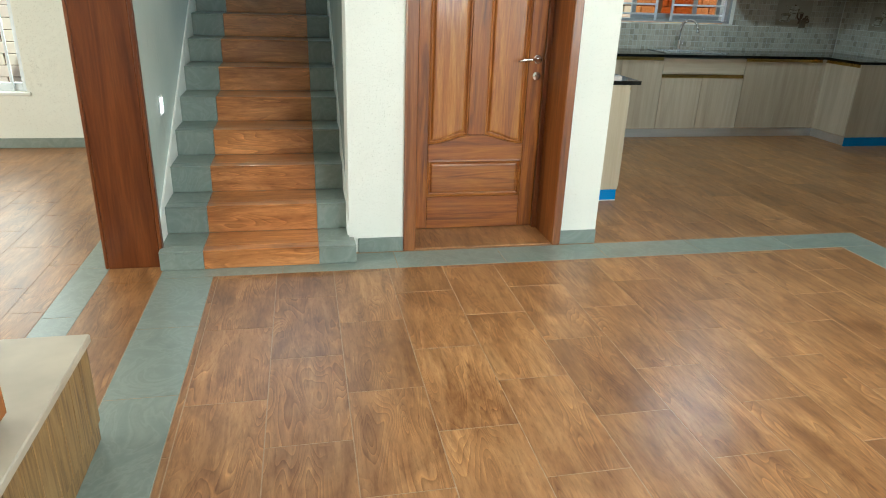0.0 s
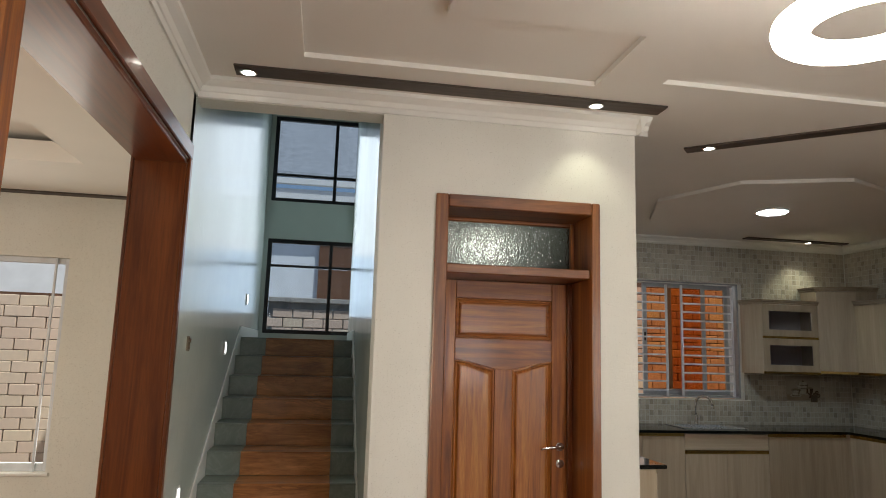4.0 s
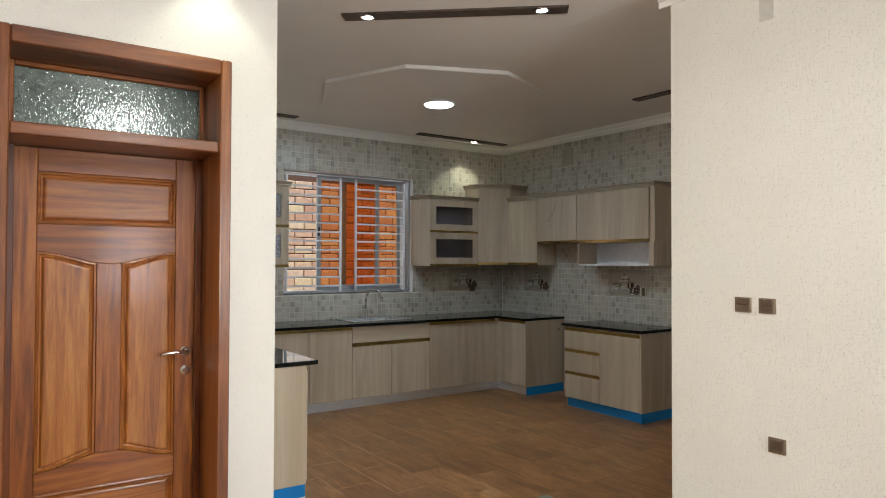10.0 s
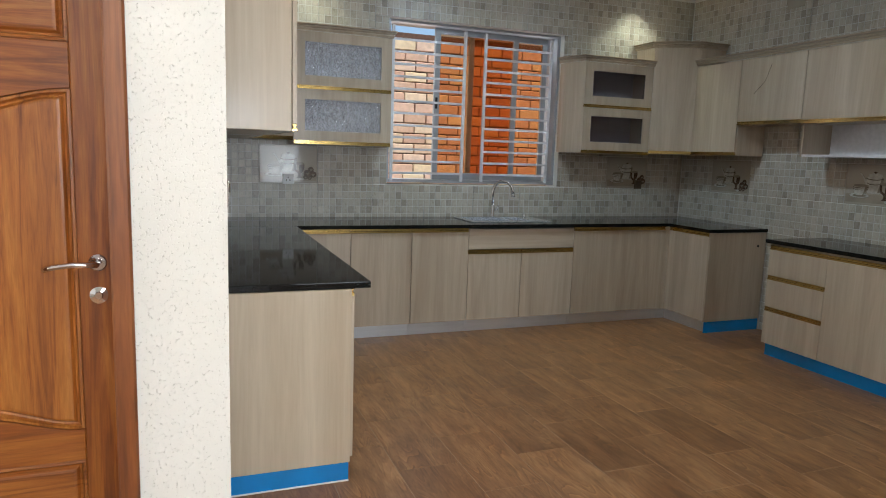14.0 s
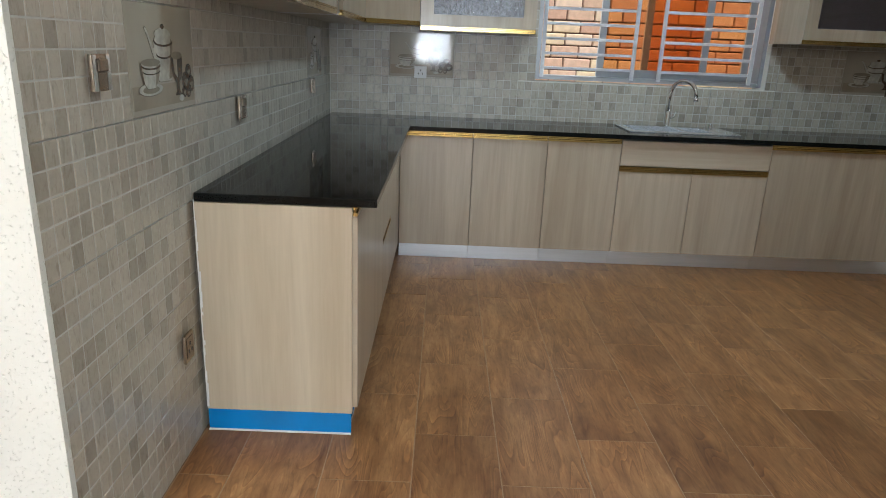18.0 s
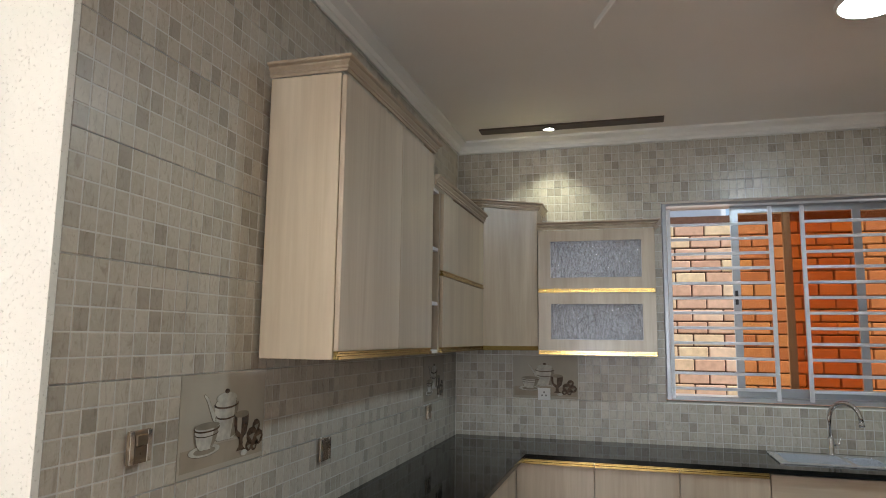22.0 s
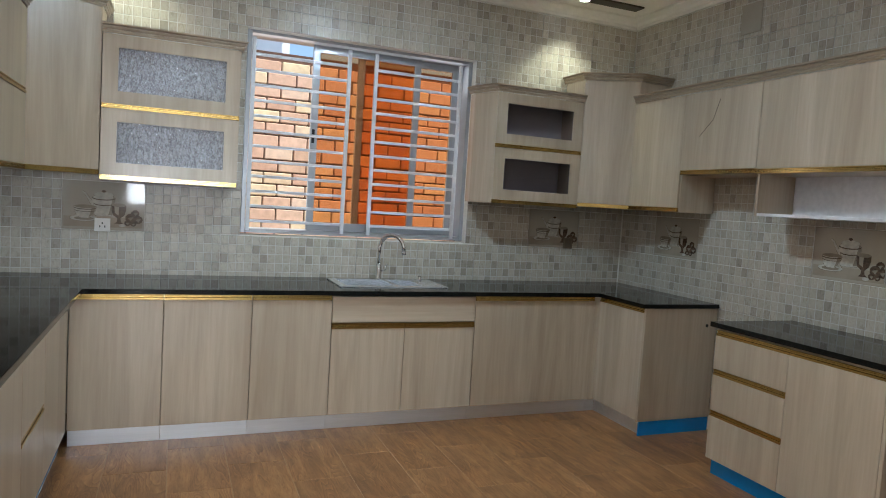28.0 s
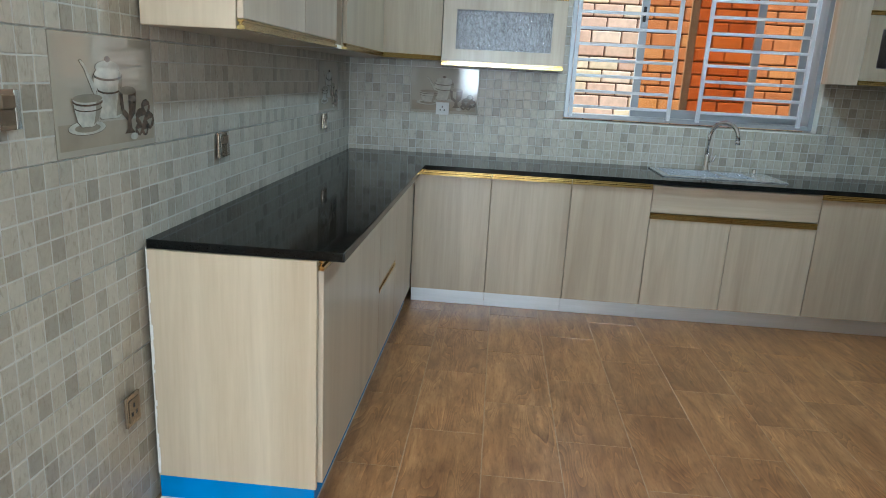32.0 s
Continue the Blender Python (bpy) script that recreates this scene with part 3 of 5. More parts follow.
struct("wall_stair_header", boxes((XL - 0.26, 0.0, 3.0, -1.553, 0.16, 5.4), (-1.551, 0.0, 3.301, -1.37, 0.30, 5.4)), M_WALL, "cream wall over the stair opening")

BASE[0] = KITCHEN_TOP
oct_ = [(2.245 + 1.10 * math.cos(k * math.pi / 4), 1.942 + 1.10 * math.sin(k * math.pi / 4)) for k in range(8)]
struct("ceiling_octagon", prism(oct_, "z", H - 0.035, H - 0.002, 0.005), M_CEIL, "shallow dropped octagon on the kitchen ceiling")

BASE[0] = ROOM
CORN = [(0.0, 0), (0.010, 0), (0.012, 0.03), (0.02, 0.035), (0.032, 0.06), (0.06, 0.075), (0.075, 0.085), (0.078, 0.105)]


def cornice(name, axis, wall, sign, a, b_, z0, k=1.0):
    pts = [(wall + sign * px * k, z0 + pz * (H - z0) / 0.105) for px, pz in CORN] + [(wall, H)]
    ob = struct(name, prism(pts, axis, a, b_), M_CORN, "white moulded plaster cornice")
    ob["category"] = "cornice"


cornice("trim_cornice_door", "x", -0.002, -1, XL, 0.08, 3.005)
cornice("trim_cornice_left", "y", XL + 0.002, 1, YS, 0.0, 3.005)
cornice("trim_cornice_right", "y", XW - 0.002, -1, YS, -0.935, 3.005)
BASE[0] = KITCHEN_TOP
cornice("trim_cornice_kitchen_left", "y", 0.002, 1, 0.08, YB, 3.03)
cornice("trim_cornice_kitchen_back", "x", YB - 0.002, -1, 0.0, XR, 3.03)
cornice("trim_cornice_kitchen_right", "y", XR - 0.002, -1, YN, YB, 3.03)
BASE[0] = ROOM
cornice("trim_cornice_pier", "y", 0.003, 1, -0.08, 0.15, 3.005)


def skirting(name, b_):
    struct(name, boxes(b_, bev=0.003), M_BORDER, "grey tile skirting")["category"] = "skirting"


skirting("baseboard_pier_left", (-1.50, -0.012, 0, DX0 - 0.001, -0.001, 0.09))
skirting("baseboard_pier_right", (DX1 + 0.001, -0.012, 0, 0.001, -0.001, 0.09))
skirting("baseboard_right", (XW - 0.012, YS, 0, XW - 0.001, -1.007, 0.09))
skirting("baseboard_left_room", (-8.0, 2.858, 0, XL - 0.262, 2.869, 0.09))
skirting("baseboard_left", (XL + 0.001, YS, 0, XL + 0.012, LO0 - 0.1, 0.09))


# ---- ceiling fittings ----
def slot_strip(x0, y0, x1, y1, width, lamps, label="dark wood-look strip with downlights let into the ceiling"):
    t = thing("ceiling_strip_light", label, "ceiling light", "ceiling strips")
    d = Vector((x1 - x0, y1 - y0, 0))
    n_ = Vector((-d.y, d.x, 0)).normalized() * width / 2
    c = [(x0 - n_.x, y0 - n_.y), (x1 - n_.x, y1 - n_.y), (x1 + n_.x, y1 + n_.y), (x0 + n_.x, y0 + n_.y)]
    part("strip", prism(c, "z", H - 0.014, H - 0.001, 0.002), M_SLOT, t)
    for lx, ly in lamps:
        part("rim", lathe([(0.043, 0), (0.046, -0.006), (0.036, -0.008), (0.034, -0.002)], 24, lx, ly, H - 0.0145), M_CHROME, t)
        part("lens", lathe([(0.033, -0.001), (0.033, -0.006)], 24, lx, ly, H - 0.0145), M_SPOTL, t, "lit white lens")


slot_strip(-2.37, -0.207, 0.078, -0.207, 0.13, [(-2.30, -0.207), (-0.34, -0.207)])
slot_strip(0.607, 0.462, 1.66, -0.455, 0.11, [(0.72, 0.348), (1.525, -0.368)])
slot_strip(1.495, -1.745, 1.495, -4.4, 0.11, [(1.495, -2.3), (1.495, -4.1)])
slot_strip(-2.339, -1.643, -2.339, -4.4, 0.156, [(-2.33, -3.2)])
slot_strip(0.242, 3.40, 1.523, 3.40, 0.11, [(0.741, 3.41)])
slot_strip(3.066, 3.40, 4.429, 3.40, 0.11, [(3.923, 3.41)])
slot_strip(3.84, 0.80, 3.84, -0.55, 0.10, [(3.84, -0.30)])

lrs = thing("ceiling_strip_light", "dark wood-look strip on the ceiling of the next room", "ceiling light", "ceiling strips")
part("strip", boxes((-6.9, 2.70, 2.966, -3.2, 2.81, 2.979), bev=0.002), M_SLOT, lrs)
ring = thing("ring_pendant_lamp", "lit white ring pendant lamp on thin cables", "pendant lamp")
RX, RY, RZ = -0.305, -2.127, 2.642
rbm = bmesh.new()
SEG, SUB = 64, 14
rv = []
for i in range(SEG):
    a = 2 * math.pi * i / SEG
    row = []
    for j in range(SUB):
        b2 = 2 * math.pi * j / SUB
        rr = 0.208 + 0.055 * math.copysign(abs(math.cos(b2)) ** 0.7, math.cos(b2))
        row.append(rbm.verts.new((RX + rr * math.cos(a), RY + rr * math.sin(a), RZ + 0.030 * math.copysign(abs(math.sin(b2)) ** 0.7, math.sin(b2)))))
    rv.append(row)
hbm = bmesh.new()
hv = [[hbm.verts.new(v.co) for v in row] for row in rv]
for i in range(SEG):
    for j in range(SUB):
        i2, j2 = (i + 1) % SEG, (j + 1) % SUB
        if j in (2, 3, 4):
            hbm.faces.new((hv[i][j], hv[i2][j], hv[i2][j2], hv[i][j2]))
        else:
            rbm.faces.new((rv[i][j], rv[i2][j], rv[i2][j2], rv[i][j2]))
bmesh.ops.delete(hbm, geom=[v for v in hbm.verts if not v.link_faces], context="VERTS")
part("housing", hbm, M_WHITEP, ring, "white upper shell", True)
part("diffuser", rbm, M_LAMP, ring, "glowing white ring", True)
part("canopy", lathe([(0.048, 0), (0.055, 0.006), (0.055, 0.038), (0.050, 0.042)], 36, RX, RY, H - 0.043), M_WHITEP, ring, "white ceiling rose")
for k in range(3):
    a = 2 * math.pi * k / 3 + radians(227)
    part("cable", tube([(RX + 0.036 * math.cos(a), RY + 0.036 * math.sin(a), H - 0.046), (RX + 0.208 * math.cos(a), RY + 0.208 * math.sin(a), RZ + 0.03)], 0.0015, 6), M_STEEL, ring)
    part("ferrule", lathe([(0.006, 0), (0.006, 0.012)], 10, RX + 0.036 * math.cos(a), RY + 0.036 * math.sin(a), H - 0.0545), M_CHROME, ring)

BASE[0] = KITCHEN_TOP
kl = thing("panel_ceiling_light", "round lit white panel light on the kitchen ceiling", "ceiling light")
part("frame", lathe([(0.148, 0.0), (0.152, -0.004), (0.150, -0.018), (0.138, -0.022), (0.132, -0.018)], 48, 2.33, 1.95, H - 0.0355), M_WHITEP, kl, "white rim")
part("diffuser", lathe([(0.131, -0.012), (0.131, -0.0195), (0.122, -0.0245), (0.10, -0.027)], 48, 2.33, 1.95, H - 0.0355), M_PANEL, kl, "glowing white disc")

BASE[0] = ROOM
# ---- wooden door ----
FY = -0.022                                # face of the door frame
IX0, IX1 = DX0 + 0.072, DX1 - 0.052        # inner edges of the frame
fr = tagged(new("door_frame"), "varnished reddish-brown wooden frame with a transom light", "door frame", kind="structure")
part("jamb", boxes((DX0, FY, 0, IX0, 0.392, DZ), bev=0.006), M_FRAME, fr)
part("jamb", boxes((IX1, FY, 0, DX1, 0.392, DZ), bev=0.006), M_FRAME, fr)
part("head", boxes((IX0 + 0.001, FY, DZ - 0.075, IX1 - 0.001, 0.392, DZ), bev=0.006), M_FRAMEX, fr)
part("transom_bar", boxes((IX0 + 0.001, 0.01, 2.10, IX1 - 0.001, 0.392, 2.155), bev=0.006), M_FRAMEX, fr)
for bx in ((IX0 + 0.001, IX0 + 0.025), (IX1 - 0.025, IX1 - 0.001)):
    part("glazing_bead", boxes((bx[0], 0.265, 2.156, bx[1], 0.295, DZ - 0.076), bev=0.004), M_DOOR, fr)
part("glazing_bead", boxes((IX0 + 0.026, 0.265, DZ - 0.10, IX1 - 0.026, 0.295, DZ - 0.076), bev=0.004), M_DOORX, fr)
part("transom_glass", boxes((IX0 + 0.003, 0.300, 2.157, IX1 - 0.003, 0.306, DZ - 0.077)), M_TRANSOM, fr, "hammered obscure glass")
part("threshold", boxes((IX0 + 0.001, 0.0, -0.008, IX1 - 0.001, 0.392, 0.008), bev=0.003), M_FLOOR, fr)
for zz in (0.25, 1.05, 1.8):
    part("hinge", lathe([(0.007, 0), (0.007, 0.09)], 10, IX0 + 0.006, 0.329, zz), M_JAMB, fr)

LY = 0.335                                  # face of the door leaf
leaf = tagged(new("door_1"), "varnished panelled hardwood door with chrome handle", "door", kind="structure")
LX0, LX1, LZ0, LZ1 = -1.132, -0.316, 0.012, 2.096
ST, MU = 0.098, 0.112
PXa, PXb = LX0 + ST, LX1 - ST
MC = (LX0 + LX1) / 2
part("door_stop", boxes((IX0 + 0.001, 0.300, 0.009, LX0 + 0.004, LY - 0.001, 2.099), (IX0 + 0.001, LY - 0.0008, 0.009, LX0 - 0.003, 0.385, 2.099), bev=0.002), M_JAMB, fr)
part("door_stop", boxes((LX1 - 0.004, 0.300, 0.009, IX1 - 0.001, LY - 0.001, 2.099), (LX1 + 0.003, LY - 0.0008, 0.009, IX1 - 0.001, 0.385, 2.099), bev=0.002), M_JAMB, fr)
part("stile", boxes((LX0, LY, LZ0, PXa, LY + 0.045, LZ1), bev=0.003), M_DOOR, leaf)
part("stile", boxes((PXb, LY, LZ0, LX1, LY + 0.045, LZ1), bev=0.003), M_DOOR, leaf)
part("rail", boxes((PXa + 0.0005, LY, 1.985, PXb - 0.0005, LY + 0.045, LZ1), bev=0.003), M_DOORX, leaf)
part("rail", boxes((PXa + 0.0005, LY, LZ0, PXb - 0.0005, LY + 0.045, 0.225), bev=0.003), M_DOORX, leaf)


def wave(x, z_out, z_mid):
    u = 1 - min(1.0, abs(x - MC) / ((PXb - PXa) / 2))
    s = u * u * (3 - 2 * u)
    return z_out + (z_mid - z_out) * s


NS = 28
xs_ = [PXa + 0.0005 + (PXb - PXa - 0.001) * i / NS for i in range(NS + 1)]
part("rail", prism([(PXa + 0.0005, 1.738), (PXb - 0.0005, 1.738)] + [(x, wave(x, 1.607, 1.55)) for x in reversed(xs_)], "y", LY, LY + 0.045, 0.002), M_DOORX, leaf, "rail with a curved lower edge")
part("rail", prism([(PXb - 0.0005, 0.468), (PXa + 0.0005, 0.468)] + [(x, wave(x, 0.568, 0.63)) for x in xs_], "y", LY, LY + 0.045, 0.002), M_DOORX, leaf, "rail with a curved upper edge")
part("muntin", boxes((MC - MU / 2, LY + 0.0005, 0.628, MC + MU / 2, LY + 0.045, 1.552), bev=0.003), M_DOOR, leaf)


def raised(lo, hi, n=14):
    """A fielded panel: a back board, a sunk moulding and a raised field; lo and hi give its lower and upper edge at x."""
    def build(x0, x1, mat):
        bm = bmesh.new()
        xs2 = [x0 + (x1 - x0) * i / n for i in range(n + 1)]
        layers = []
        for inset, y in ((0.0, LY + 0.022), (0.004, LY + 0.006), (0.012, LY + 0.004), (0.018, LY + 0.016), (0.024, LY + 0.018), (0.032, LY + 0.008), (0.040, LY + 0.006)):
            up, dn = [], []
            for x in xs2:
                xx = min(max(x, x0 + inset), x1 - inset)
                u = (x - x0) / (x1 - x0)
                xx = x0 + inset + (x1 - x0 - 2 * inset) * u
                dn.append(bm.verts.new((xx, y, lo(x) + inset)))
                up.append(bm.verts.new((xx, y, hi(x) - inset)))
            layers.append(dn + up[::-1])
        for a, b_ in zip(layers, layers[1:]):
            for i in range(len(a)):
                j = (i + 1) % len(a)
                bm.faces.new((a[i], a[j], b_[j], b_[i]))
        bm.faces.new(layers[-1])
        bmesh.ops.recalc_face_normals(bm, faces=bm.faces[:])
        return part("panel", bm, mat, leaf)
    return build


raised(lambda x: 1.736, lambda x: 1.987)(PXa - 0.002, PXb + 0.002, M_FIELDX)
raised(lambda x: 0.223, lambda x: 0.470)(PXa - 0.002, PXb + 0.002, M_FIELDX)
raised(lambda x: wave(x, 0.566, 0.628), lambda x: wave(x, 1.609, 1.552))(PXa - 0.002, MC - MU / 2 + 0.002, M_FIELD)
raised(lambda x: wave(x, 0.566, 0.628), lambda x: wave(x, 1.609, 1.552))(MC + MU / 2 - 0.002, PXb + 0.002, M_FIELD)
part("door_core", boxes((LX0 + 0.01, LY + 0.024, LZ0 + 0.01, LX1 - 0.01, LY + 0.040, LZ1 - 0.01)), M_JAMB, leaf)
HX = LX1 - 0.044
hd = part("door_handle", tube([(HX, LY - 0.004, 1.094), (HX, LY - 0.05, 1.094), (HX - 0.012, LY - 0.056, 1.095), (HX - 0.06, LY - 0.058, 1.097), (HX - 0.110, LY - 0.056, 1.091), (HX - 0.138, LY - 0.052, 1.084)], 0.009, 12), M_CHROME, leaf, "chrome lever handle", True)
part("rose", lathe([(0.026, 0), (0.026, 0.006), (0.022, 0.009)], 24), M_CHROME, hd).matrix_basis = pose(HX, LY, 1.094, 90, 0, 0)
part("key_rose", lathe([(0.026, 0), (0.026, 0.006), (0.012, 0.009), (0.010, 0.016)], 24), M_CHROME, leaf, "chrome keyhole rose").matrix_basis = pose(HX, LY, 0.994, 90, 0, 0)

# ---- wide wood-framed opening on the left ----
op = tagged(new("opening_frame"), "dark varnished wooden lining of a wide opening", "door frame", kind="structure")
part("jamb_board", boxes((XL - 0.262, LO1 + 0.001, 0, XL + 0.003, LO1 + 0.03, LOZ), bev=0.004), M_JAMB, op)
part("jamb_board", boxes((XL - 0.262, LO0 - 0.03, 0, XL + 0.003, LO0, LOZ), bev=0.004), M_JAMB, op)
part("lintel_board", boxes((XL - 0.262, LO0, LOZ - 0.03, XL + 0.003, LO1, LOZ), bev=0.004), M_JAMBY, op)
for sx0, sx1 in ((XL + 0.0035, XL + 0.022), (XL - 0.28, XL - 0.2625)):
    part("architrave", boxes((sx0, LO0 - 0.10, 0.42 if sx0 > XL else 0, sx1, LO0 + 0.0, LOZ), bev=0.005), M_DOOR, op)
    part("architrave", boxes((sx0, LO0 - 0.10, LOZ + 0.0005, sx1, LO1 + 0.05, LOZ + 0.085), bev=0.005), M_JAMBY, op)
    part("architrave", boxes((sx0, LO1, 0, sx1, LO1 + 0.05, LOZ), bev=0.005), M_JAMB, op)

# ---- stair ----
st = thing("staircase", "stair with grey tile edges and a wood-look runner", "staircase")
R1, RI, TR, NST = 0.11, 0.162, 0.287, 11
SX0, SX1, RX0, RX1 = XL + 0.012, -1.553, -2.354, -1.733
for k in range(NST):
    z, y = R1 + RI * k, -0.158 + TR * k
    zb = z - (R1 if k == 0 else RI)
    ye = y + TR + 0.002 if k < NST - 1 else 4.349
    x1 = SX1 + 0.03 if k == 0 else SX1
    stp = part("step", boxes((SX0, y + 0.012, max(0, zb - 0.02), x1 - 0.002, ye, z - 0.012)), M_CONC, st)
    for a, b_, m in ((SX0, RX0 - 0.001, M_BORDER), (RX0, RX1, M_RUN), (RX1 + 0.001, x1, M_BORDER)):
        part("riser_tile", boxes((a, y, zb + 0.001, b_, y + 0.011, z - 0.0125), bev=0.002), m, stp)
    part("nosing_tile", boxes((SX0, y - 0.004, z - 0.012, RX0 - 0.001, y + 0.075, z), bev=0.003), M_BORDER, stp)
    part("nosing_tile", boxes((RX0, y - 0.004, z - 0.012, RX1, y + 0.075, z), bev=0.003), M_RUN, stp)
    part("nosing_tile", boxes((RX1 + 0.001, y - 0.004, z - 0.012, x1, y + 0.075, z), bev=0.003), M_BORDER, stp)
    for a, b_, m in ((SX0, RX0 - 0.001, M_BORDER), (RX0, RX1, M_RUN), (RX1 + 0.001, x1 if k else SX1, M_BORDER)):
        part("tread_tile", boxes((a, y + 0.076, z - 0.012, b_, ye, z), bev=0.002), m, stp)
for side, sx0, sx1 in (("left", XL + 0.0005, XL + 0.0115), ("right", -1.5615, -1.5525)):
    y0 = 0.004 if side == "right" else -0.065
    pts = [(y0, 0.0), (y0, 0.2), (-0.158 + TR * 10, R1 + RI * 10 + 0.10), (4.348, R1 + RI * 10 + 0.10), (4.348, 0)]
    part("stringer", prism(pts, "x", sx0, sx1), M_CORN, st, "white painted stringer strip")
for ly, lz in ((0.40, 0.80), (1.81, 1.63), (3.05, 2.10)):
    sl = thing("step_light", "small lit recessed step light on the stair wall", "wall light", "step lights")
    part("plate", boxes((XL + 0.001, ly - 0.04, lz - 0.055, XL + 0.009, ly + 0.04, lz + 0.055), bev=0.003), M_WHITEP, sl)
    part("lens", boxes((XL + 0.0095, ly - 0.028, lz - 0.042, XL + 0.012, ly + 0.028, lz + 0.042)), M_STEPL, sl, "lit lens")


def black_window(name, x0, z0, x1, z1, y):
    w = tagged(new(name), "black-framed stair window with bluish glass", "window", kind="structure")
    f = 0.045
    for b_ in ((x0, y, z0, x0 + f, y + 0.05, z1), (x1 - f, y, z0, x1, y + 0.05, z1), (x0 + f, y, z0, x1 - f, y + 0.05, z0 + f), (x0 + f, y, z1 - f, x1 - f, y + 0.05, z1)):
        part("window_frame", boxes(b_, bev=0.003), M_BLACK, w)
    xm = -1.80
    zm = z0 + (z1 - z0) * (0.715 if z0 < 3 else 0.315)
    part("mullion", boxes((xm - 0.02, y + 0.002, z0 + f, xm + 0.02, y + 0.048, z1 - f), bev=0.003), M_BLACK, w)
    for a, b_ in ((x0 + f, xm - 0.02), (xm + 0.02, x1 - f)):
        part("transom_bar", boxes((a, y + 0.003, zm - 0.015, b_, y + 0.047, zm + 0.015), bev=0.003), M_BLACK, w)
        for c, d in ((z0 + f, zm - 0.015), (zm + 0.015, z1 - f)):
            g = part("pane", boxes((a - 0.004, y + 0.02, c - 0.004, b_ + 0.004, y + 0.025, d + 0.004)), M_BLUEGL, w)
            g.visible_shadow = False


black_window("window_stair_lower", -2.544, 1.806, -1.461, 2.924, 4.375)
black_window("window_stair_upper", -2.544, 3.386, -1.461, 4.449, 4.375)


# ---- kitchen cabinets ----
BASE[0] = KITCHEN
CT = 0.912                                   # top of the worktop
CTH = 0.029


def gold_bar(parent, b_):
    x0, y0, z0, x1, y1, z1 = b_
    dz_ = z1 - z0
    k = 0.006
    sx, sy = (k, 0) if x1 - x0 < y1 - y0 else (0, k)
    bm = boxes((x0, y0, z0, x1, y1, z0 + dz_ * 0.42), (x0 + sx, y0 + sy, z0 + dz_ * 0.42, x1 - sx, y1 - sy, z0 + dz_ * 0.74), (x0 + sx * 0.3, y0 + sy * 0.3, z0 + dz_ * 0.74, x1 - sx * 0.3, y1 - sy * 0.3, z1), bev=0.0012)
    part("gold_handle_profile", bm, M_GOLD, parent, "shiny gold edge-pull profile")


def base_unit(name, x0, y0, x1, y1, face, doors, label, gold=True, kick=M_ALU, drawers=None):
    """A floor cabinet. face: '-y', '+x' or '-x', the way that its doors look; doors: dividing positions along the face."""
    t = thing(name, label, "kitchen cabinet", "kitchen base cabinets")
    z1 = CT - CTH - 0.002
    part("carcass", boxes((x0, y0, 0.10, x1, y1, z1), bev=0.002), M_LAM, t)
    d = 0.02
    for a, b_ in zip(doors, doors[1:]):
        a, b_ = a + 0.0015, b_ - 0.0015
        zs = drawers if drawers and (a, b_) == (doors[0] + 0.0015, doors[1] - 0.0015) else [(0.105, z1 - 0.035)]
        for za, zb in zs:
            if face == "-y":
                q = (a, y0 - d, za, b_, y0 - 0.001, zb)
            elif face == "+x":
                q = (x1 + 0.001, a, za, x1 + d, b_, zb)
            else:
                q = (x0 - d, a, za, x0 - 0.001, b_, zb)
            dr = part("drawer_front" if len(zs) > 1 else "door", boxes(q, bev=0.002), M_LAM, t)
            if gold:
                g = 0.034
                if face == "-y":
                    gold_bar(dr, (a, y0 - d + 0.001, zb + 0.001, b_, y0 - 0.001, zb + g))
                elif face == "+x":
                    gold_bar(dr, (x1 + 0.001, a, zb + 0.001, x1 + d - 0.001, b_, zb + g))
                else:
                    gold_bar(dr, (x0 - d + 0.001, a, zb + 0.001, x0 - 0.001, b_, zb + g))
    kk = {"-y": (x0, y0 + 0.03, 0, x1, y0 + 0.04, 0.099), "+x": (x1 - 0.025, y0 + 0.001, 0, x1 - 0.015, y1, 0.099), "-x": (x0 + 0.03, y0 + 0.02, 0, x0 + 0.04, y1, 0.099)}[face]
    part("kickboard", boxes(kk, bev=0.001), kick, t, "blue film-covered kickboard" if kick is M_BLUE else "brushed aluminium kickboard")
    return t


BY = 3.125                                  # front of the back carcasses
KX = 0.545                                  # front of the left carcasses
RXF = 4.045                                 # front of the right carcasses
# back run
base_unit("base_cabinet", KX + 0.022, BY, 1.045, YB - 0.014, "-y", [KX + 0.022, 1.045], "oak laminate base cabinet with one door in the corner")
base_unit("base_cabinet", 1.046, BY, 1.535, YB - 0.014, "-y", [1.046, 1.535], "oak laminate base cabinet with gold edge pull")
base_unit("base_cabinet", 1.536, BY, 2.022, YB - 0.014, "-y", [1.536, 2.022], "oak laminate base cabinet with gold edge pull")
sink_u = thing("sink_cabinet", "oak laminate sink cabinet with a false drawer over two doors", "kitchen cabinet", "kitchen base cabinets")
part("carcass", boxes((2.023, BY, 0.10, 3.014, YB - 0.014, 0.70), bev=0.002), M_LAM, sink_u)
part("drawer_front", boxes((2.0245, BY - 0.02, 0.705, 3.0125, BY - 0.001, 0.872), bev=0.002), M_LAMX, sink_u)
for a, b_ in ((2.0245, 2.508), (2.511, 3.0125)):
    dr = part("door", boxes((a, BY - 0.02, 0.105, b_, BY - 0.001, 0.664), bev=0.002), M_LAM, sink_u)
    gold_bar(dr, (a, BY - 0.026, 0.665, b_, BY - 0.001, 0.70))
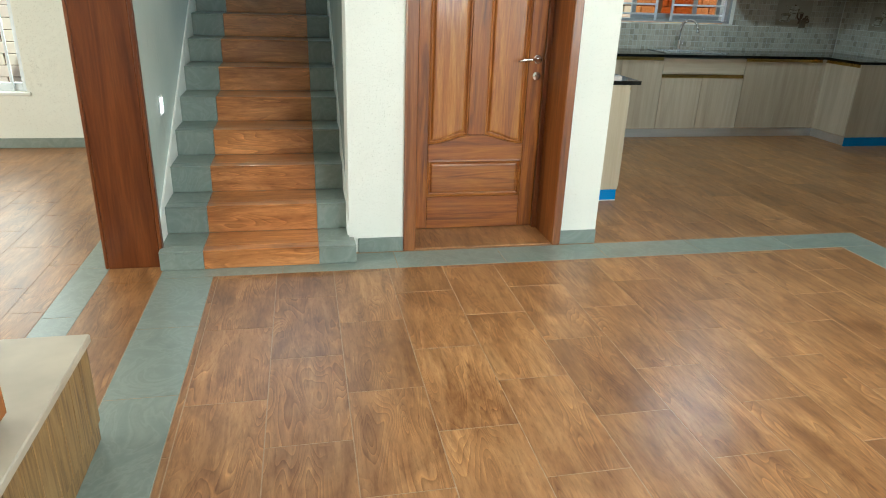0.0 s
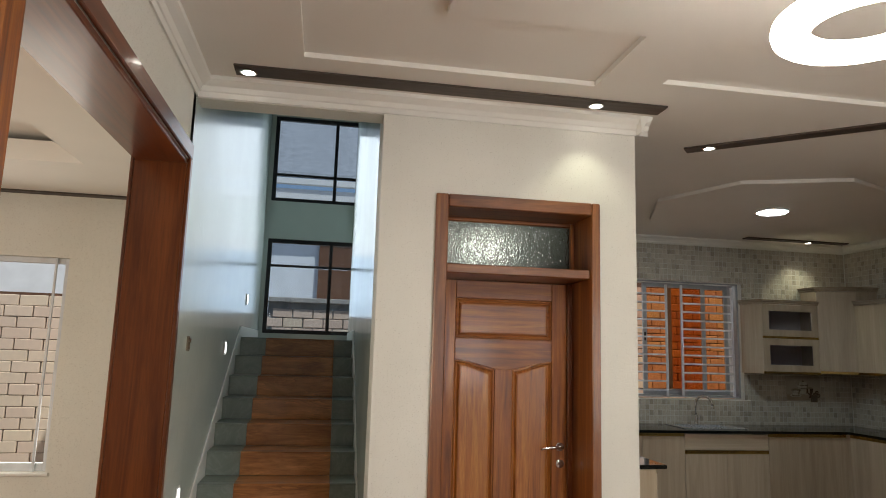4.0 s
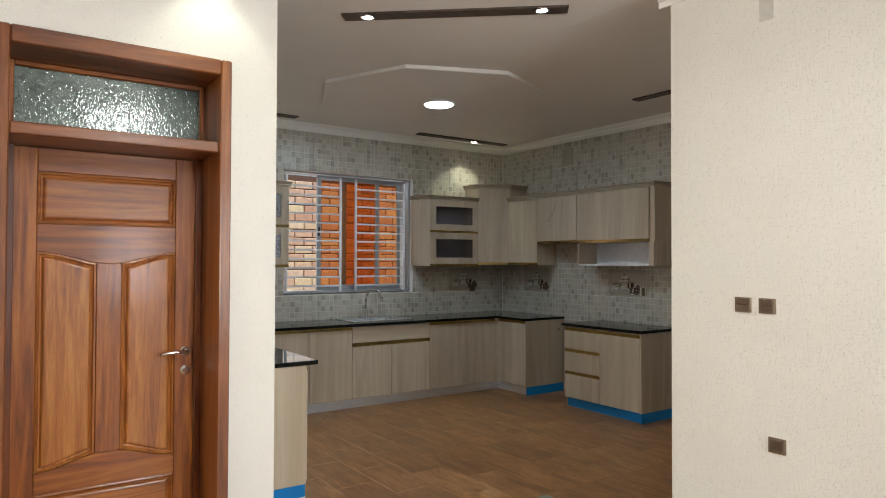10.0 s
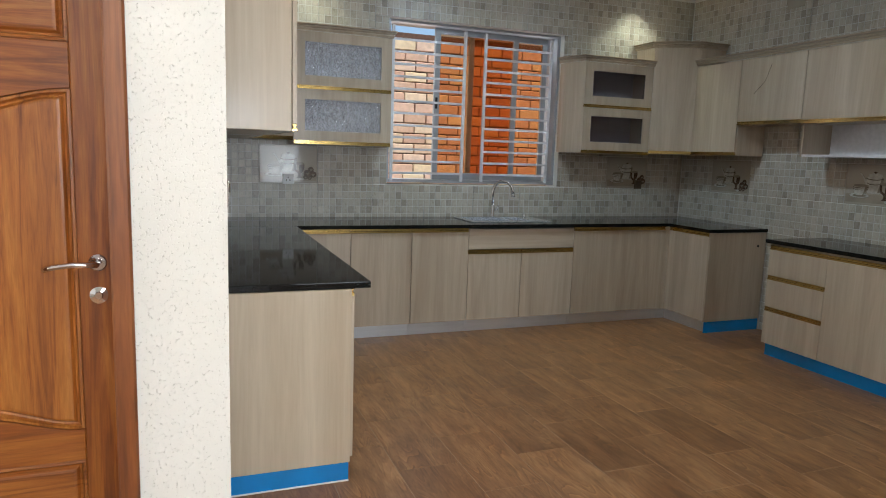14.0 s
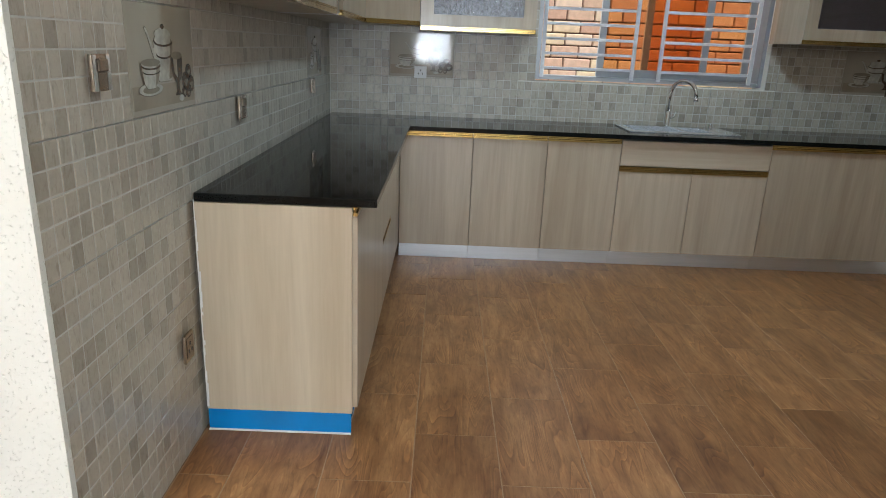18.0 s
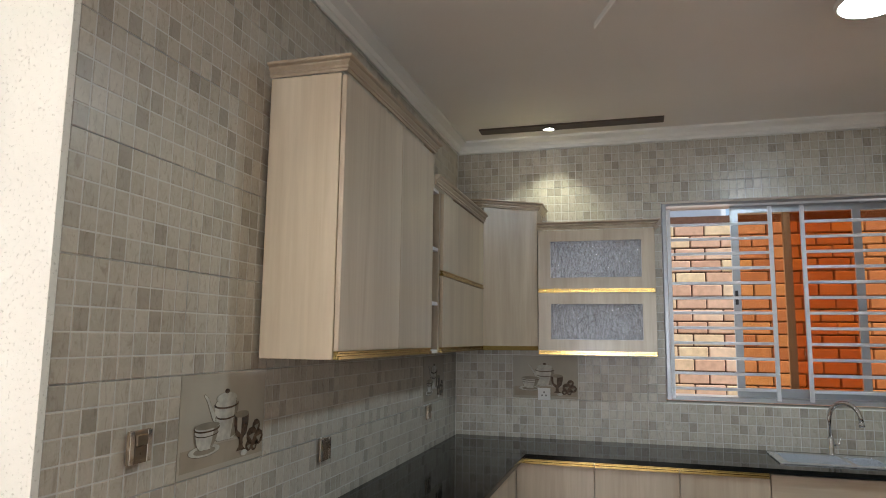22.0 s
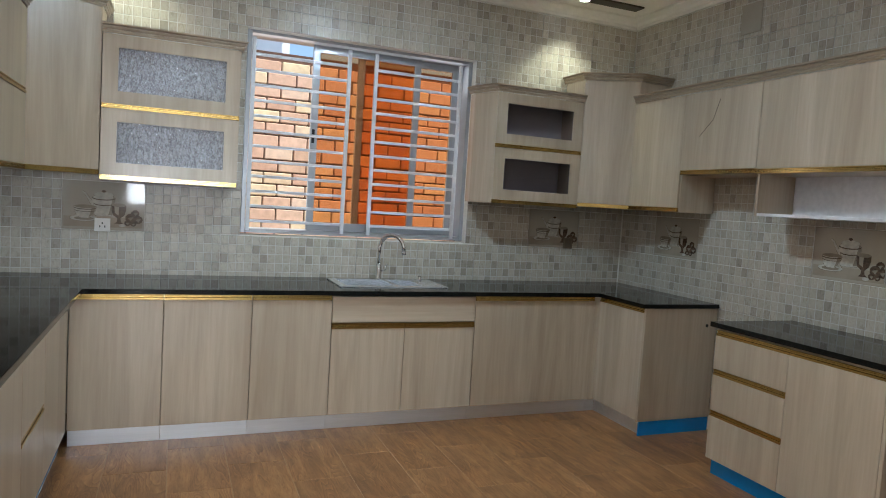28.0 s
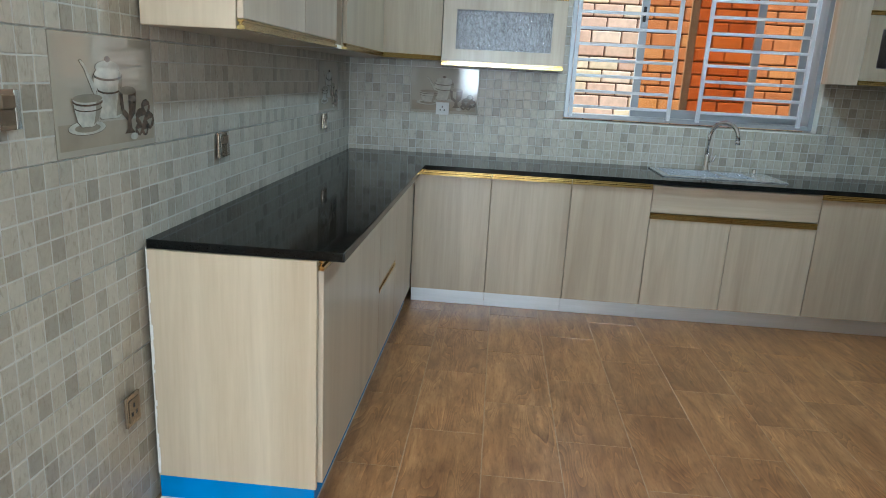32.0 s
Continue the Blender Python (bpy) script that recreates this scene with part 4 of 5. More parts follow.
part("kickboard", boxes((2.023, BY + 0.03, 0, 3.014, BY + 0.04, 0.099), bev=0.001), M_ALU, sink_u, "brushed aluminium kickboard")
base_unit("base_cabinet", 3.015, BY, 3.985, YB - 0.014, "-y", [3.015, 3.985], "wide oak laminate base cabinet beside the corner")
# right return
base_unit("return_cabinet", RXF, 2.605, XR - 0.014, BY - 0.019, "-x", [2.605, BY - 0.019], "oak laminate return cabinet with a blue film strip at its foot")
rt = thing("corner_filler", "oak laminate panel at the cabinet corner", "panel")
part("panel", boxes((3.986, BY - 0.018, 0.10, RXF + 0.03, BY - 0.002, 0.874), bev=0.001), M_LAM, rt)
part("kick_return", boxes((RXF + 0.03, BY - 0.018, 0, RXF + 0.04, BY + 0.03, 0.099), bev=0.001), M_ALU, rt)
part("kickboard", boxes((3.986, BY + 0.03, 0, RXF + 0.03, BY + 0.04, 0.099), bev=0.001), M_ALU, rt)
ep = thing("end_panel", "oak laminate end panel with a black socket hole", "panel")
part("panel", boxes((RXF - 0.02, 2.586, 0.10, XR - 0.014, 2.604, CT - CTH - 0.002), bev=0.002), M_LAM, ep)
part("blue_strip", boxes((RXF, 2.592, 0.0, XR - 0.014, 2.603, 0.099), bev=0.001), M_BLUE, ep, "blue film-covered kickboard")
part("hole", lathe([(0.012, 0), (0.012, 0.002)], 16), M_DARK, ep).matrix_basis = pose(XR - 0.10, 2.5865, 0.76, 90, 0, 0)
# drawer unit past the cooker gap
dz = [(0.105, 0.355), (0.392, 0.60), (0.637, 0.832)]
base_unit("drawer_cabinet", RXF, 0.96, XR - 0.014, 1.965, "-x", [1.47, 1.965], "oak laminate cabinet with three gold-edged drawers and a door", True, M_BLUE, dz)
dcab = bpy.data.objects["drawer_cabinet"]
dd = part("door", boxes((RXF - 0.02, 0.9615, 0.105, RXF - 0.001, 1.4685, 0.832), bev=0.002), M_LAM, dcab)
gold_bar(dd, (RXF - 0.019, 0.9615, 0.833, RXF - 0.001, 1.4685, 0.864))
part("end_panel", boxes((RXF - 0.02, 0.941, 0.10, XR - 0.014, 0.959, CT - CTH - 0.002), bev=0.002), M_LAM, dcab)
part("blue_strip", boxes((RXF - 0.005, 0.947, 0.0, XR - 0.014, 0.958, 0.099), bev=0.001), M_BLUE, dcab, "blue film-covered kickboard")
# left run
base_unit("left_base_cabinet", 0.014, 0.938, KX, 1.935, "+x", [0.938, 1.935], "oak laminate base cabinet along the tiled wall", True, M_BLUE)
lb = base_unit("left_drawer_cabinet", 0.014, 1.936, KX, 2.42, "+x", [1.936, 2.42], "oak laminate drawer cabinet with a low gold pull", False, M_BLUE, [(0.105, 0.445), (0.478, 0.867)])
gold_bar(lb, (KX + 0.001, 1.938, 0.446, KX + 0.022, 2.418, 0.477))
base_unit("left_base_cabinet", 0.014, 2.421, KX, BY - 0.022, "+x", [2.421, BY - 0.022], "oak laminate base cabinet in the corner", False, M_BLUE)
lp = thing("end_panel", "oak laminate end panel in lit tone, blue film at its foot", "panel")
part("panel", boxes((0.014, 0.918, 0.09, KX + 0.003, 0.937, CT - CTH - 0.002), bev=0.0015), M_LAMLIT, lp)
part("blue_strip", boxes((0.014, 0.921, 0.0, KX - 0.002, 0.936, 0.089), bev=0.001), M_BLUE, lp, "blue film-covered kickboard")

part("sealant_bead", tube([(KX - 0.013, 0.94, 0.002), (KX - 0.013, BY - 0.03, 0.002)], 0.0025, 8), M_CONC, lp, "grey sealant line at the floor")
part("sealant_bead", tube([(0.014, 0.9195, 0.004), (KX - 0.002, 0.9195, 0.004)], 0.004, 8), M_WHITEP, lp, "white sealant line at the floor")
bm = bmesh.new()
rnd = random.Random(5)
z = 0.10
while z < 0.86:
    h = rnd.uniform(0.012, 0.04)
    box(bm, 0.0125, 0.9165, z, 0.0125 + rnd.uniform(0.003, 0.010), 0.9178, z + h)
    z += h
part("sealant_edge", bm, M_WHITEP, lp, "ragged white sealant against the tiles")
wt = thing("worktop", "polished black granite worktop along three walls", "worktop")
z0_, z1_ = CT - CTH, CT
SXa, SXb, SYa, SYb = 2.13, 2.80, 3.27, 3.63
part("slab", boxes((0.013, 0.922, z0_, 0.632, 3.07, z1_), bev=0.004, seg=2), M_GRAN, wt)
part("slab", grid_plate([0.013, XR - 0.013], [3.0705, YB - 0.013], [(SXa, SYa, SXb, SYb)], z0_, z1_), M_GRAN, wt)
part("slab", boxes((RXF - 0.05, 2.575, z0_, XR - 0.013, 3.07, z1_), bev=0.004, seg=2), M_GRAN, wt)
solid("short_worktop", boxes((RXF - 0.05, 0.925, z0_, XR - 0.013, 1.985, z1_), bev=0.004, seg=2), M_GRAN, "polished black granite top on the drawer cabinet", "worktop")

# sink and tap
sk_ = thing("kitchen_sink", "stainless steel one-and-a-half bowl sink with drainer", "sink")
part("rim", grid_plate([SXa - 0.03, SXb + 0.06], [SYa - 0.03, SYb + 0.03], [(SXa + 0.02, SYa + 0.02, SXa + 0.36, SYb - 0.02), (SXa + 0.39, SYa + 0.03, SXa + 0.56, SYb - 0.05)], CT + 0.001, CT + 0.008), M_STEEL, sk_)


def bowl(x0, y0, x1, y1, depth):
    bm = bmesh.new()
    t = 0.002
    box(bm, x0 - t, y0 - t, CT - depth - t, x1 + t, y1 + t, CT - depth)
    box(bm, x0 - t, y0 - t, CT - depth, x0, y1 + t, CT + 0.001)
    box(bm, x1, y0 - t, CT - depth, x1 + t, y1 + t, CT + 0.001)
    box(bm, x0, y0 - t, CT - depth, x1, y0, CT + 0.001)
    box(bm, x0, y1, CT - depth, x1, y1 + t, CT + 0.001)
    return bm


part("bowl", bowl(SXa + 0.02, SYa + 0.02, SXa + 0.36, SYb - 0.02, 0.16), M_STEEL, sk_)
part("bowl", bowl(SXa + 0.39, SYa + 0.03, SXa + 0.56, SYb - 0.05, 0.10), M_STEEL, sk_)
part("waste_knob", lathe([(0.012, 0), (0.015, 0.008), (0.012, 0.03), (0.014, 0.034)], 18, SXb - 0.02, SYb - 0.02, CT + 0.005), M_CHROME, sk_)
tp = thing("kitchen_tap", "chrome swan-neck kitchen mixer tap", "tap")
TX, TY = 2.47, SYb + 0.005
part("base", lathe([(0.026, 0), (0.026, 0.012), (0.020, 0.018), (0.020, 0.10), (0.016, 0.115)], 24, TX, TY, CT + 0.005), M_CHROME, tp, "", True)
arc = [(TX, TY, CT + 0.11), (TX, TY, CT + 0.24)] + [(TX + 0.072 * (1 - math.cos(a)), TY - 0.055 * (1 - math.cos(a)), CT + 0.24 + 0.095 * math.sin(a)) for a in [math.pi * i / 14 for i in range(1, 14)]]
part("spout", tube(arc + [(TX + 0.146, TY - 0.111, CT + 0.222)], 0.0145, 14), M_CHROME, tp, "", True)
part("nozzle", tube([(TX + 0.1458, TY - 0.1108, CT + 0.226), (TX + 0.147, TY - 0.112, CT + 0.20)], 0.0175, 14), M_CHROME, tp, "", True)
part("lever", tube([(TX + 0.018, TY, CT + 0.07), (TX + 0.04, TY - 0.01, CT + 0.075), (TX + 0.055, TY - 0.015, CT + 0.12)], 0.006, 10), M_CHROME, tp, "", True)


# upper cabinets
def crown(parent, pts_, z, closed=False):
    """A stepped crown moulding along a line of plan points."""
    prof = [(0, 0), (0.007, 0), (0.009, 0.008), (0.015, 0.010), (0.015, 0.017), (0.009, 0.020), (0.022, 0.030), (0.023, 0.035), (0.017, 0.038), (0.031, 0.042), (0.034, 0.046), (0.034, 0.052), (0, 0.052)]
    bm = bmesh.new()
    P = [Vector((x, y, 0)) for x, y in pts_]
    rows_ = []
    for i, p in enumerate(P):
        ds = []
        if i > 0:
            ds.append((p - P[i - 1]).normalized())
        if i < len(P) - 1:
            ds.append((P[i + 1] - p).normalized())
        ns = [Vector((d.y, -d.x, 0)) for d in ds]
        nrm = sum(ns, Vector()) / len(ns)
        nrm = nrm / max(0.3, nrm.length_squared)
        rows_.append([bm.verts.new(p + nrm * u + Vector((0, 0, z + v))) for u, v in prof])
    for a, b_ in zip(rows_, rows_[1:]):
        for i in range(len(prof)):
            j = (i + 1) % len(prof)
            bm.faces.new((a[i], a[j], b_[j], b_[i]))
    bm.faces.new(rows_[0])
    bm.faces.new(rows_[-1])
    bmesh.ops.recalc_face_normals(bm, faces=bm.faces[:])
    part("crown_moulding", bm, M_LAMSHADE, parent)


UB = 1.545                                  # bottom of the upper cabinets
UG = 0.013
ul = thing("tall_wall_cabinet", "tall oak laminate wall cabinet with crown moulding", "kitchen cabinet", "kitchen wall cabinets")
# body colour carries the window light on its near side
part("body", boxes((UG, 0.962, UB, 0.298, 2.06, 2.585), bev=0.002), M_LAMLIT, ul)
for a, b_ in ((0.963, 1.572), (1.575, 2.058)):
    dr = part("door", boxes((0.301, a, UB + 0.03, 0.320, b_, 2.575), bev=0.002), M_LAM, ul)
    gold_bar(dr, (0.299, a, UB, 0.322, b_, UB + 0.029))
crown(ul, [(UG, 0.960), (0.318, 0.960), (0.318, 2.075), (UG, 2.075)], 2.587)
us = thing("shelf_wall_cabinet", "oak laminate wall cabinet with open shelves and two flap doors", "kitchen cabinet", "kitchen wall cabinets")
part("side", boxes((UG, 2.061, UB, 0.30, 2.078, 2.42), bev=0.001), M_LAM, us)
part("side", boxes((UG, 2.232, UB, 0.30, 2.25, 2.42), bev=0.001), M_LAM, us)
part("back", boxes((UG, 2.079, UB, 0.025, 2.231, 2.42)), M_INNER, us)
for zz in (UB, 1.795, 2.085, 2.402):
    part("shelf", boxes((0.026, 2.079, zz, 0.298, 2.231, zz + 0.018), bev=0.001), M_INNER, us)
part("body", boxes((UG, 2.251, UB, 0.298, 3.26, 2.42), bev=0.002), M_LAM, us)
for za, zb in ((UB + 0.03, 1.955), (1.987, 2.41)):
    dr = part("flap_door", boxes((0.301, 2.253, za, 0.320, 3.258, zb), bev=0.002), M_LAM, us)
    gold_bar(dr, (0.299, 2.253, za - 0.029, 0.323, 3.258, za - 0.001))
crown(us, [(0.318, 2.078), (0.318, 3.26)], 2.421)


def corner_unit(name, mx, label):
    """A corner cabinet with a diagonal door; mx mirrors x about the room's middle line."""
    def X(x):
        return x if not mx else XR - x
    t = thing(name, label, "kitchen cabinet", "kitchen wall cabinets")
    y0, x1 = 3.262, 0.655
    pl = [(UG, YB - UG), (UG, y0), (0.30, y0), (x1, 3.485), (x1, YB - UG)]
    part("body", prism([(X(x), y) for x, y in pl], "z", UB, 2.53, 0.001), M_LAM, t)
    d = Vector((x1 - 0.30, 3.485 - y0, 0)).normalized()
    n_ = Vector((d.y, -d.x, 0))
    a, b_ = Vector((0.305, y0, 0)) + n_ * 0.002 + d * 0.004, Vector((x1, 3.485, 0)) + n_ * 0.002 - d * 0.008
    q = [a, b_, b_ + n_ * 0.018, a + n_ * 0.018]
    dr = part("door", prism([(X(p.x), p.y) for p in q], "z", UB + 0.03, 2.525, 0.001), M_LAM, t)
    q = [a - n_ * 0.001, b_ - n_ * 0.001, b_ + n_ * 0.021, a + n_ * 0.021]
    part("gold_handle_profile", prism([(X(p.x), p.y) for p in q], "z", UB, UB + 0.029, 0.001), M_GOLD, dr, "shiny gold edge-pull profile")
    cp = [(UG, y0 - 0.002), (0.305, y0 - 0.012), (x1 + 0.01, 3.475), (x1 + 0.01, YB - UG)]
    cp = [(X(x), y) for x, y in cp]
    crown(t, cp if not mx else cp[::-1], 2.531)
    part("top", prism([(X(x), y) for x, y in pl], "z", 2.532, 2.545), M_LAMX, t)


corner_unit("corner_wall_cabinet", False, "oak laminate diagonal corner wall cabinet")
corner_unit("corner_wall_cabinet", True, "oak laminate diagonal corner wall cabinet beside the hood gap")


def glass_unit(x0, x1, zb0, zt, glass, label, angled=False):
    t = thing("glass_wall_cabinet", label, "kitchen cabinet", "kitchen wall cabinets")
    yf = 3.475
    zm = 1.957
    for b_ in ((x0, yf, zb0, x0 + 0.018, YB - UG, zt), (x1 - 0.018, yf, zb0, x1, YB - UG, zt), (x0 + 0.018, yf, zb0, x1 - 0.018, YB - UG, zb0 + 0.018), (x0 + 0.018, yf, zt - 0.018, x1 - 0.018, YB - UG, zt), (x0 + 0.018, yf, zm - 0.009, x1 - 0.018, YB - UG, zm + 0.009)):
        part("carcass_board", boxes(b_, bev=0.001), M_LAM, t)
    part("back", boxes((x0 + 0.018, YB - UG - 0.008, zb0 + 0.018, x1 - 0.018, YB - UG, zt - 0.018)), M_INNER, t)
    for za, zb in ((zb0 + 0.03, zm - 0.016), (zm + 0.016, zt - 0.004)):
        dx0, dx1 = x0 + 0.003, x1 - 0.003
        f = part("door", wall_with_holes("y", yf - 0.02, 0.019, dx0, dx1, za, zb, [(dx0 + 0.085, za + 0.075, dx1 - 0.085, zb - 0.075)]), M_LAM, t, "glazed flap door")
        part("pane", boxes((dx0 + 0.086, yf - 0.012, za + 0.076, dx1 - 0.086, yf - 0.007, zb - 0.076)), glass, f, "obscure hammered glass" if glass is M_OBSC else "smoked glass").visible_shadow = False
        gold_bar(f, (dx0, yf - 0.024, za - 0.029, dx1, yf - 0.001, za - 0.001))
    if angled:
        part("angled_side", prism([(x0 - 0.001, yf - 0.02), (x0 - 0.085, YB - 0.09), (x0 - 0.085, YB - UG), (x0 - 0.001, YB - UG)], "z", zb0, zt, 0.001), M_LAM, t, "slanting end panel")
        crown(t, [(x0 - 0.09, YB - UG), (x0 - 0.09, YB - 0.09), (x0 - 0.002, yf - 0.022), (x1, yf - 0.022)], zt + 0.001)
    else:
        crown(t, [(x0, yf - 0.022), (x1, yf - 0.022), (x1, YB - UG)], zt + 0.001)


glass_unit(0.662, 1.446, 1.518, 2.382, M_OBSC, "oak laminate wall cabinet with two hammered-glass flaps")
glass_unit(3.250, 3.995, 1.528, 2.350, M_SMOKE, "oak laminate wall cabinet with two smoked-glass flaps", True)

# right wall: narrow cabinet, hood gap, long cabinet with niche
RU = XR - 0.318
ur = thing("wall_cabinet", "oak laminate wall cabinet beside the hood gap", "kitchen cabinet", "kitchen wall cabinets")
part("body", boxes((RU, 2.72, UB, XR - UG, 3.258, 2.36), bev=0.002), M_LAM, ur)
dr = part("door", boxes((RU - 0.02, 2.721, UB + 0.03, RU - 0.002, 3.256, 2.355), bev=0.002), M_LAM, ur)
gold_bar(dr, (RU - 0.022, 2.721, UB, RU - 0.002, 3.256, UB + 0.029))
uh = thing("hood_cabinet", "oak laminate flap cabinet over the empty hood gap", "kitchen cabinet", "kitchen wall cabinets")
part("body", boxes((RU, 2.07, 1.805, XR - UG, 2.719, 2.36), bev=0.002), M_LAM, uh)
dr = part("flap_door", boxes((RU - 0.02, 2.072, 1.835, RU - 0.002, 2.718, 2.355), bev=0.002), M_LAM, uh)
gold_bar(dr, (RU - 0.022, 2.072, 1.805, RU - 0.002, 2.718, 1.834))
part("scratch", tube([(RU - 0.021, 2.56, 2.06), (RU - 0.021, 2.45, 2.16), (RU - 0.021, 2.40, 2.29)], 0.0015, 5), M_DARK, dr, "dark crack line")
un = thing("niche_wall_cabinet", "long oak laminate flap cabinet with an open niche below", "kitchen cabinet", "kitchen wall cabinets")
NY0, NY1 = 1.02, 2.069
part("body", boxes((RU, NY0, 1.80, XR - UG, NY1, 2.36), bev=0.002), M_LAM, un)
dr = part("flap_door", boxes((RU - 0.02, NY0 + 0.06, 1.83, RU - 0.002, NY1 - 0.002, 2.355), bev=0.002), M_LAM, un)
gold_bar(dr, (RU - 0.024, NY0 + 0.06, 1.80, RU - 0.002, NY1 - 0.002, 1.829))
part("side", boxes((RU, NY1 - 0.018, UB, XR - UG, NY1, 1.799), bev=0.001), M_LAM, un)
part("side", boxes((RU - 0.02, NY0, UB, XR - UG, NY0 + 0.055, 1.799), bev=0.001), M_LAM, un)
part("niche_bottom", boxes((RU, NY0 + 0.0555, UB, XR - UG, NY1 - 0.0185, UB + 0.018), bev=0.001), M_INNER, un)
part("niche_back", boxes((XR - UG - 0.01, NY0 + 0.0555, UB + 0.019, XR - UG, NY1 - 0.0185, 1.799)), M_INNER, un)
crown(un, [(XR - UG, NY0), (RU - 0.02, NY0), (RU - 0.02, 3.256)][::-1], 2.361)

# ---- kitchen window ----
kw = tagged(new("window_kitchen"), "silver sliding window, half open, behind white burglar bars", "window", kind="structure")
YW = YB + 0.005
for b_ in ((WX0, YW, WZ0, WX0 + 0.03, YW + 0.19, WZ1), (WX1 - 0.045, YW, WZ0, WX1, YW + 0.19, WZ1), (WX0 + 0.03, YW, WZ0, WX1 - 0.045, YW + 0.19, WZ0 + 0.03), (WX0 + 0.03, YW, WZ1 - 0.05, WX1 - 0.045, YW + 0.19, WZ1)):
    part("window_frame", boxes(b_, bev=0.003), M_SASH, kw)
for (a, b_), yy in (((1.975, 2.80), YW + 0.10), ((2.32, 3.13), YW + 0.14)):
    s = part("sash", wall_with_holes("y", yy, 0.03, a, b_, WZ0 + 0.03, WZ1 - 0.05, [(a + 0.05, WZ0 + 0.09, b_ - 0.05, WZ1 - 0.10)]), M_SASH, kw, "silver aluminium sliding sash")
    g = part("pane", boxes((a + 0.045, yy + 0.012, WZ0 + 0.085, b_ - 0.045, yy + 0.017, WZ1 - 0.095)), M_TINT, s, "bronze-tinted glass")
    g.visible_shadow = False
part("latch", boxes((1.985, YW + 0.085, 1.86, 2.005, YW + 0.099, 1.96), bev=0.003), M_BLACK, kw, "black sash latch")
gr = thing("burglar_bars", "white painted steel burglar bars over the kitchen window", "window bars")
for x in (WX0 + 0.05, 2.22, 2.42, WX1 - 0.11):
    part("upright", boxes((x - 0.013, YW + 0.03, WZ0 + 0.031, x + 0.013, YW + 0.05, WZ1 - 0.051), bev=0.002), M_BARS, gr)
for i in range(12):
    z = WZ0 + 0.10 + i * 0.1045
    for a, b_ in ((WX0 + 0.061, 2.209), (2.431, WX1 - 0.121)):
        part("bar", boxes((a, YW + 0.033, z - 0.010, b_, YW + 0.047, z + 0.010), bev=0.002), M_BARS, gr)

BASE[0] = ROOM
# left room window
lw = tagged(new("window_left_room"), "tall white-barred window of the next room", "window", kind="structure")
a0, a1, c0, c1 = -5.75, -4.17, 0.50, 2.40
for b_ in ((a0, 2.93, c0, a0 + 0.05, 2.99, c1), (a1 - 0.05, 2.93, c0, a1, 2.99, c1), (a0 + 0.05, 2.93, c0, a1 - 0.05, 2.99, c0 + 0.07), (a0 + 0.05, 2.93, c1 - 0.05, a1 - 0.05, 2.99, c1)):
    part("window_frame", boxes(b_, bev=0.003), M_BARS, lw)
part("upright", boxes((-4.30, 2.90, c0, -4.28, 2.92, c1), bev=0.002), M_BARS, lw)
part("window_sill", boxes((a0 - 0.03, 2.85, c0 - 0.03, a1 + 0.03, 2.929, c0 - 0.001), bev=0.004), M_WHITEP, lw)


# ---- switches, sockets, ventilator ----
def plate(wall, sign, axis, u, z, w, h, mat, label, kind_="switch", rocker=True, trim=False):
    """A wall plate; axis is the wall's normal, u runs along the wall."""
    t = thing("wall_" + kind_, label, kind_, "switches and sockets")

    def bb(d0, d1, u0, u1, z0, z1):
        s0, s1 = sorted((wall + sign * d0, wall + sign * d1))
        return (s0, u0, z0, s1, u1, z1) if axis == "x" else (u0, s0, z0, u1, s1, z1)
    part("plate", boxes(bb(0.001, 0.010, u - w / 2, u + w / 2, z - h / 2, z + h / 2), bev=0.003, seg=2), mat, t)
    rw = 0.26 if trim else 0.36
    if trim:
        for ua, ub in ((u - w / 2 + 0.001, u - w * 0.29), (u + w * 0.29, u + w / 2 - 0.001)):
            part("chrome_trim", boxes(bb(0.0101, 0.0125, ua, ub, z - h / 2 + 0.001, z + h / 2 - 0.001), bev=0.001), M_CHROME, t, "polished side trim")
    if rocker:
        part("rocker", boxes(bb(0.0102, 0.013, u - w * rw, u + w * rw, z - h * 0.38, z + h * 0.02), bev=0.001), M_SWDARK, t)
        part("rocker", boxes(bb(0.0102, 0.018, u - w * rw, u + w * rw, z + h * 0.03, z + h * 0.38), bev=0.003), M_SWDARK, t)
    else:
        part("socket_face", boxes(bb(0.0102, 0.012, u - w * rw, u + w * rw, z - h * 0.36, z + h * 0.36), bev=0.001), M_SWDARK if mat is M_BRONZE else mat, t)
        for du, dz_ in ((0, 0.14), (-0.16, -0.12), (0.16, -0.12)):
            part("pin_hole", boxes(bb(0.0121, 0.0128, u + du * w - 0.004, u + du * w + 0.004, z + dz_ * h - 0.006, z + dz_ * h + 0.006)), M_DARK, t)


plate(XW, -1, "x", -1.430, 1.355, 0.085, 0.075, M_BRONZE, "square bronze light switch on the cream wall")
plate(XW, -1, "x", -1.555, 1.355, 0.085, 0.075, M_BRONZE, "square bronze light switch on the cream wall")
plate(XW, -1, "x", -1.600, 0.686, 0.085, 0.075, M_BRONZE, "square bronze socket low on the cream wall", "socket", False)
BASE[0] = KITCHEN
plate(0.006, 1, "x", 0.392, 1.325, 0.085, 0.088, M_BRONZE, "bronze rocker switch on the mosaic tiles", "switch", True, True)
plate(0.006, 1, "x", 0.79, 0.405, 0.075, 0.10, M_BRONZE, "bronze socket low on the mosaic tiles", "socket", False)
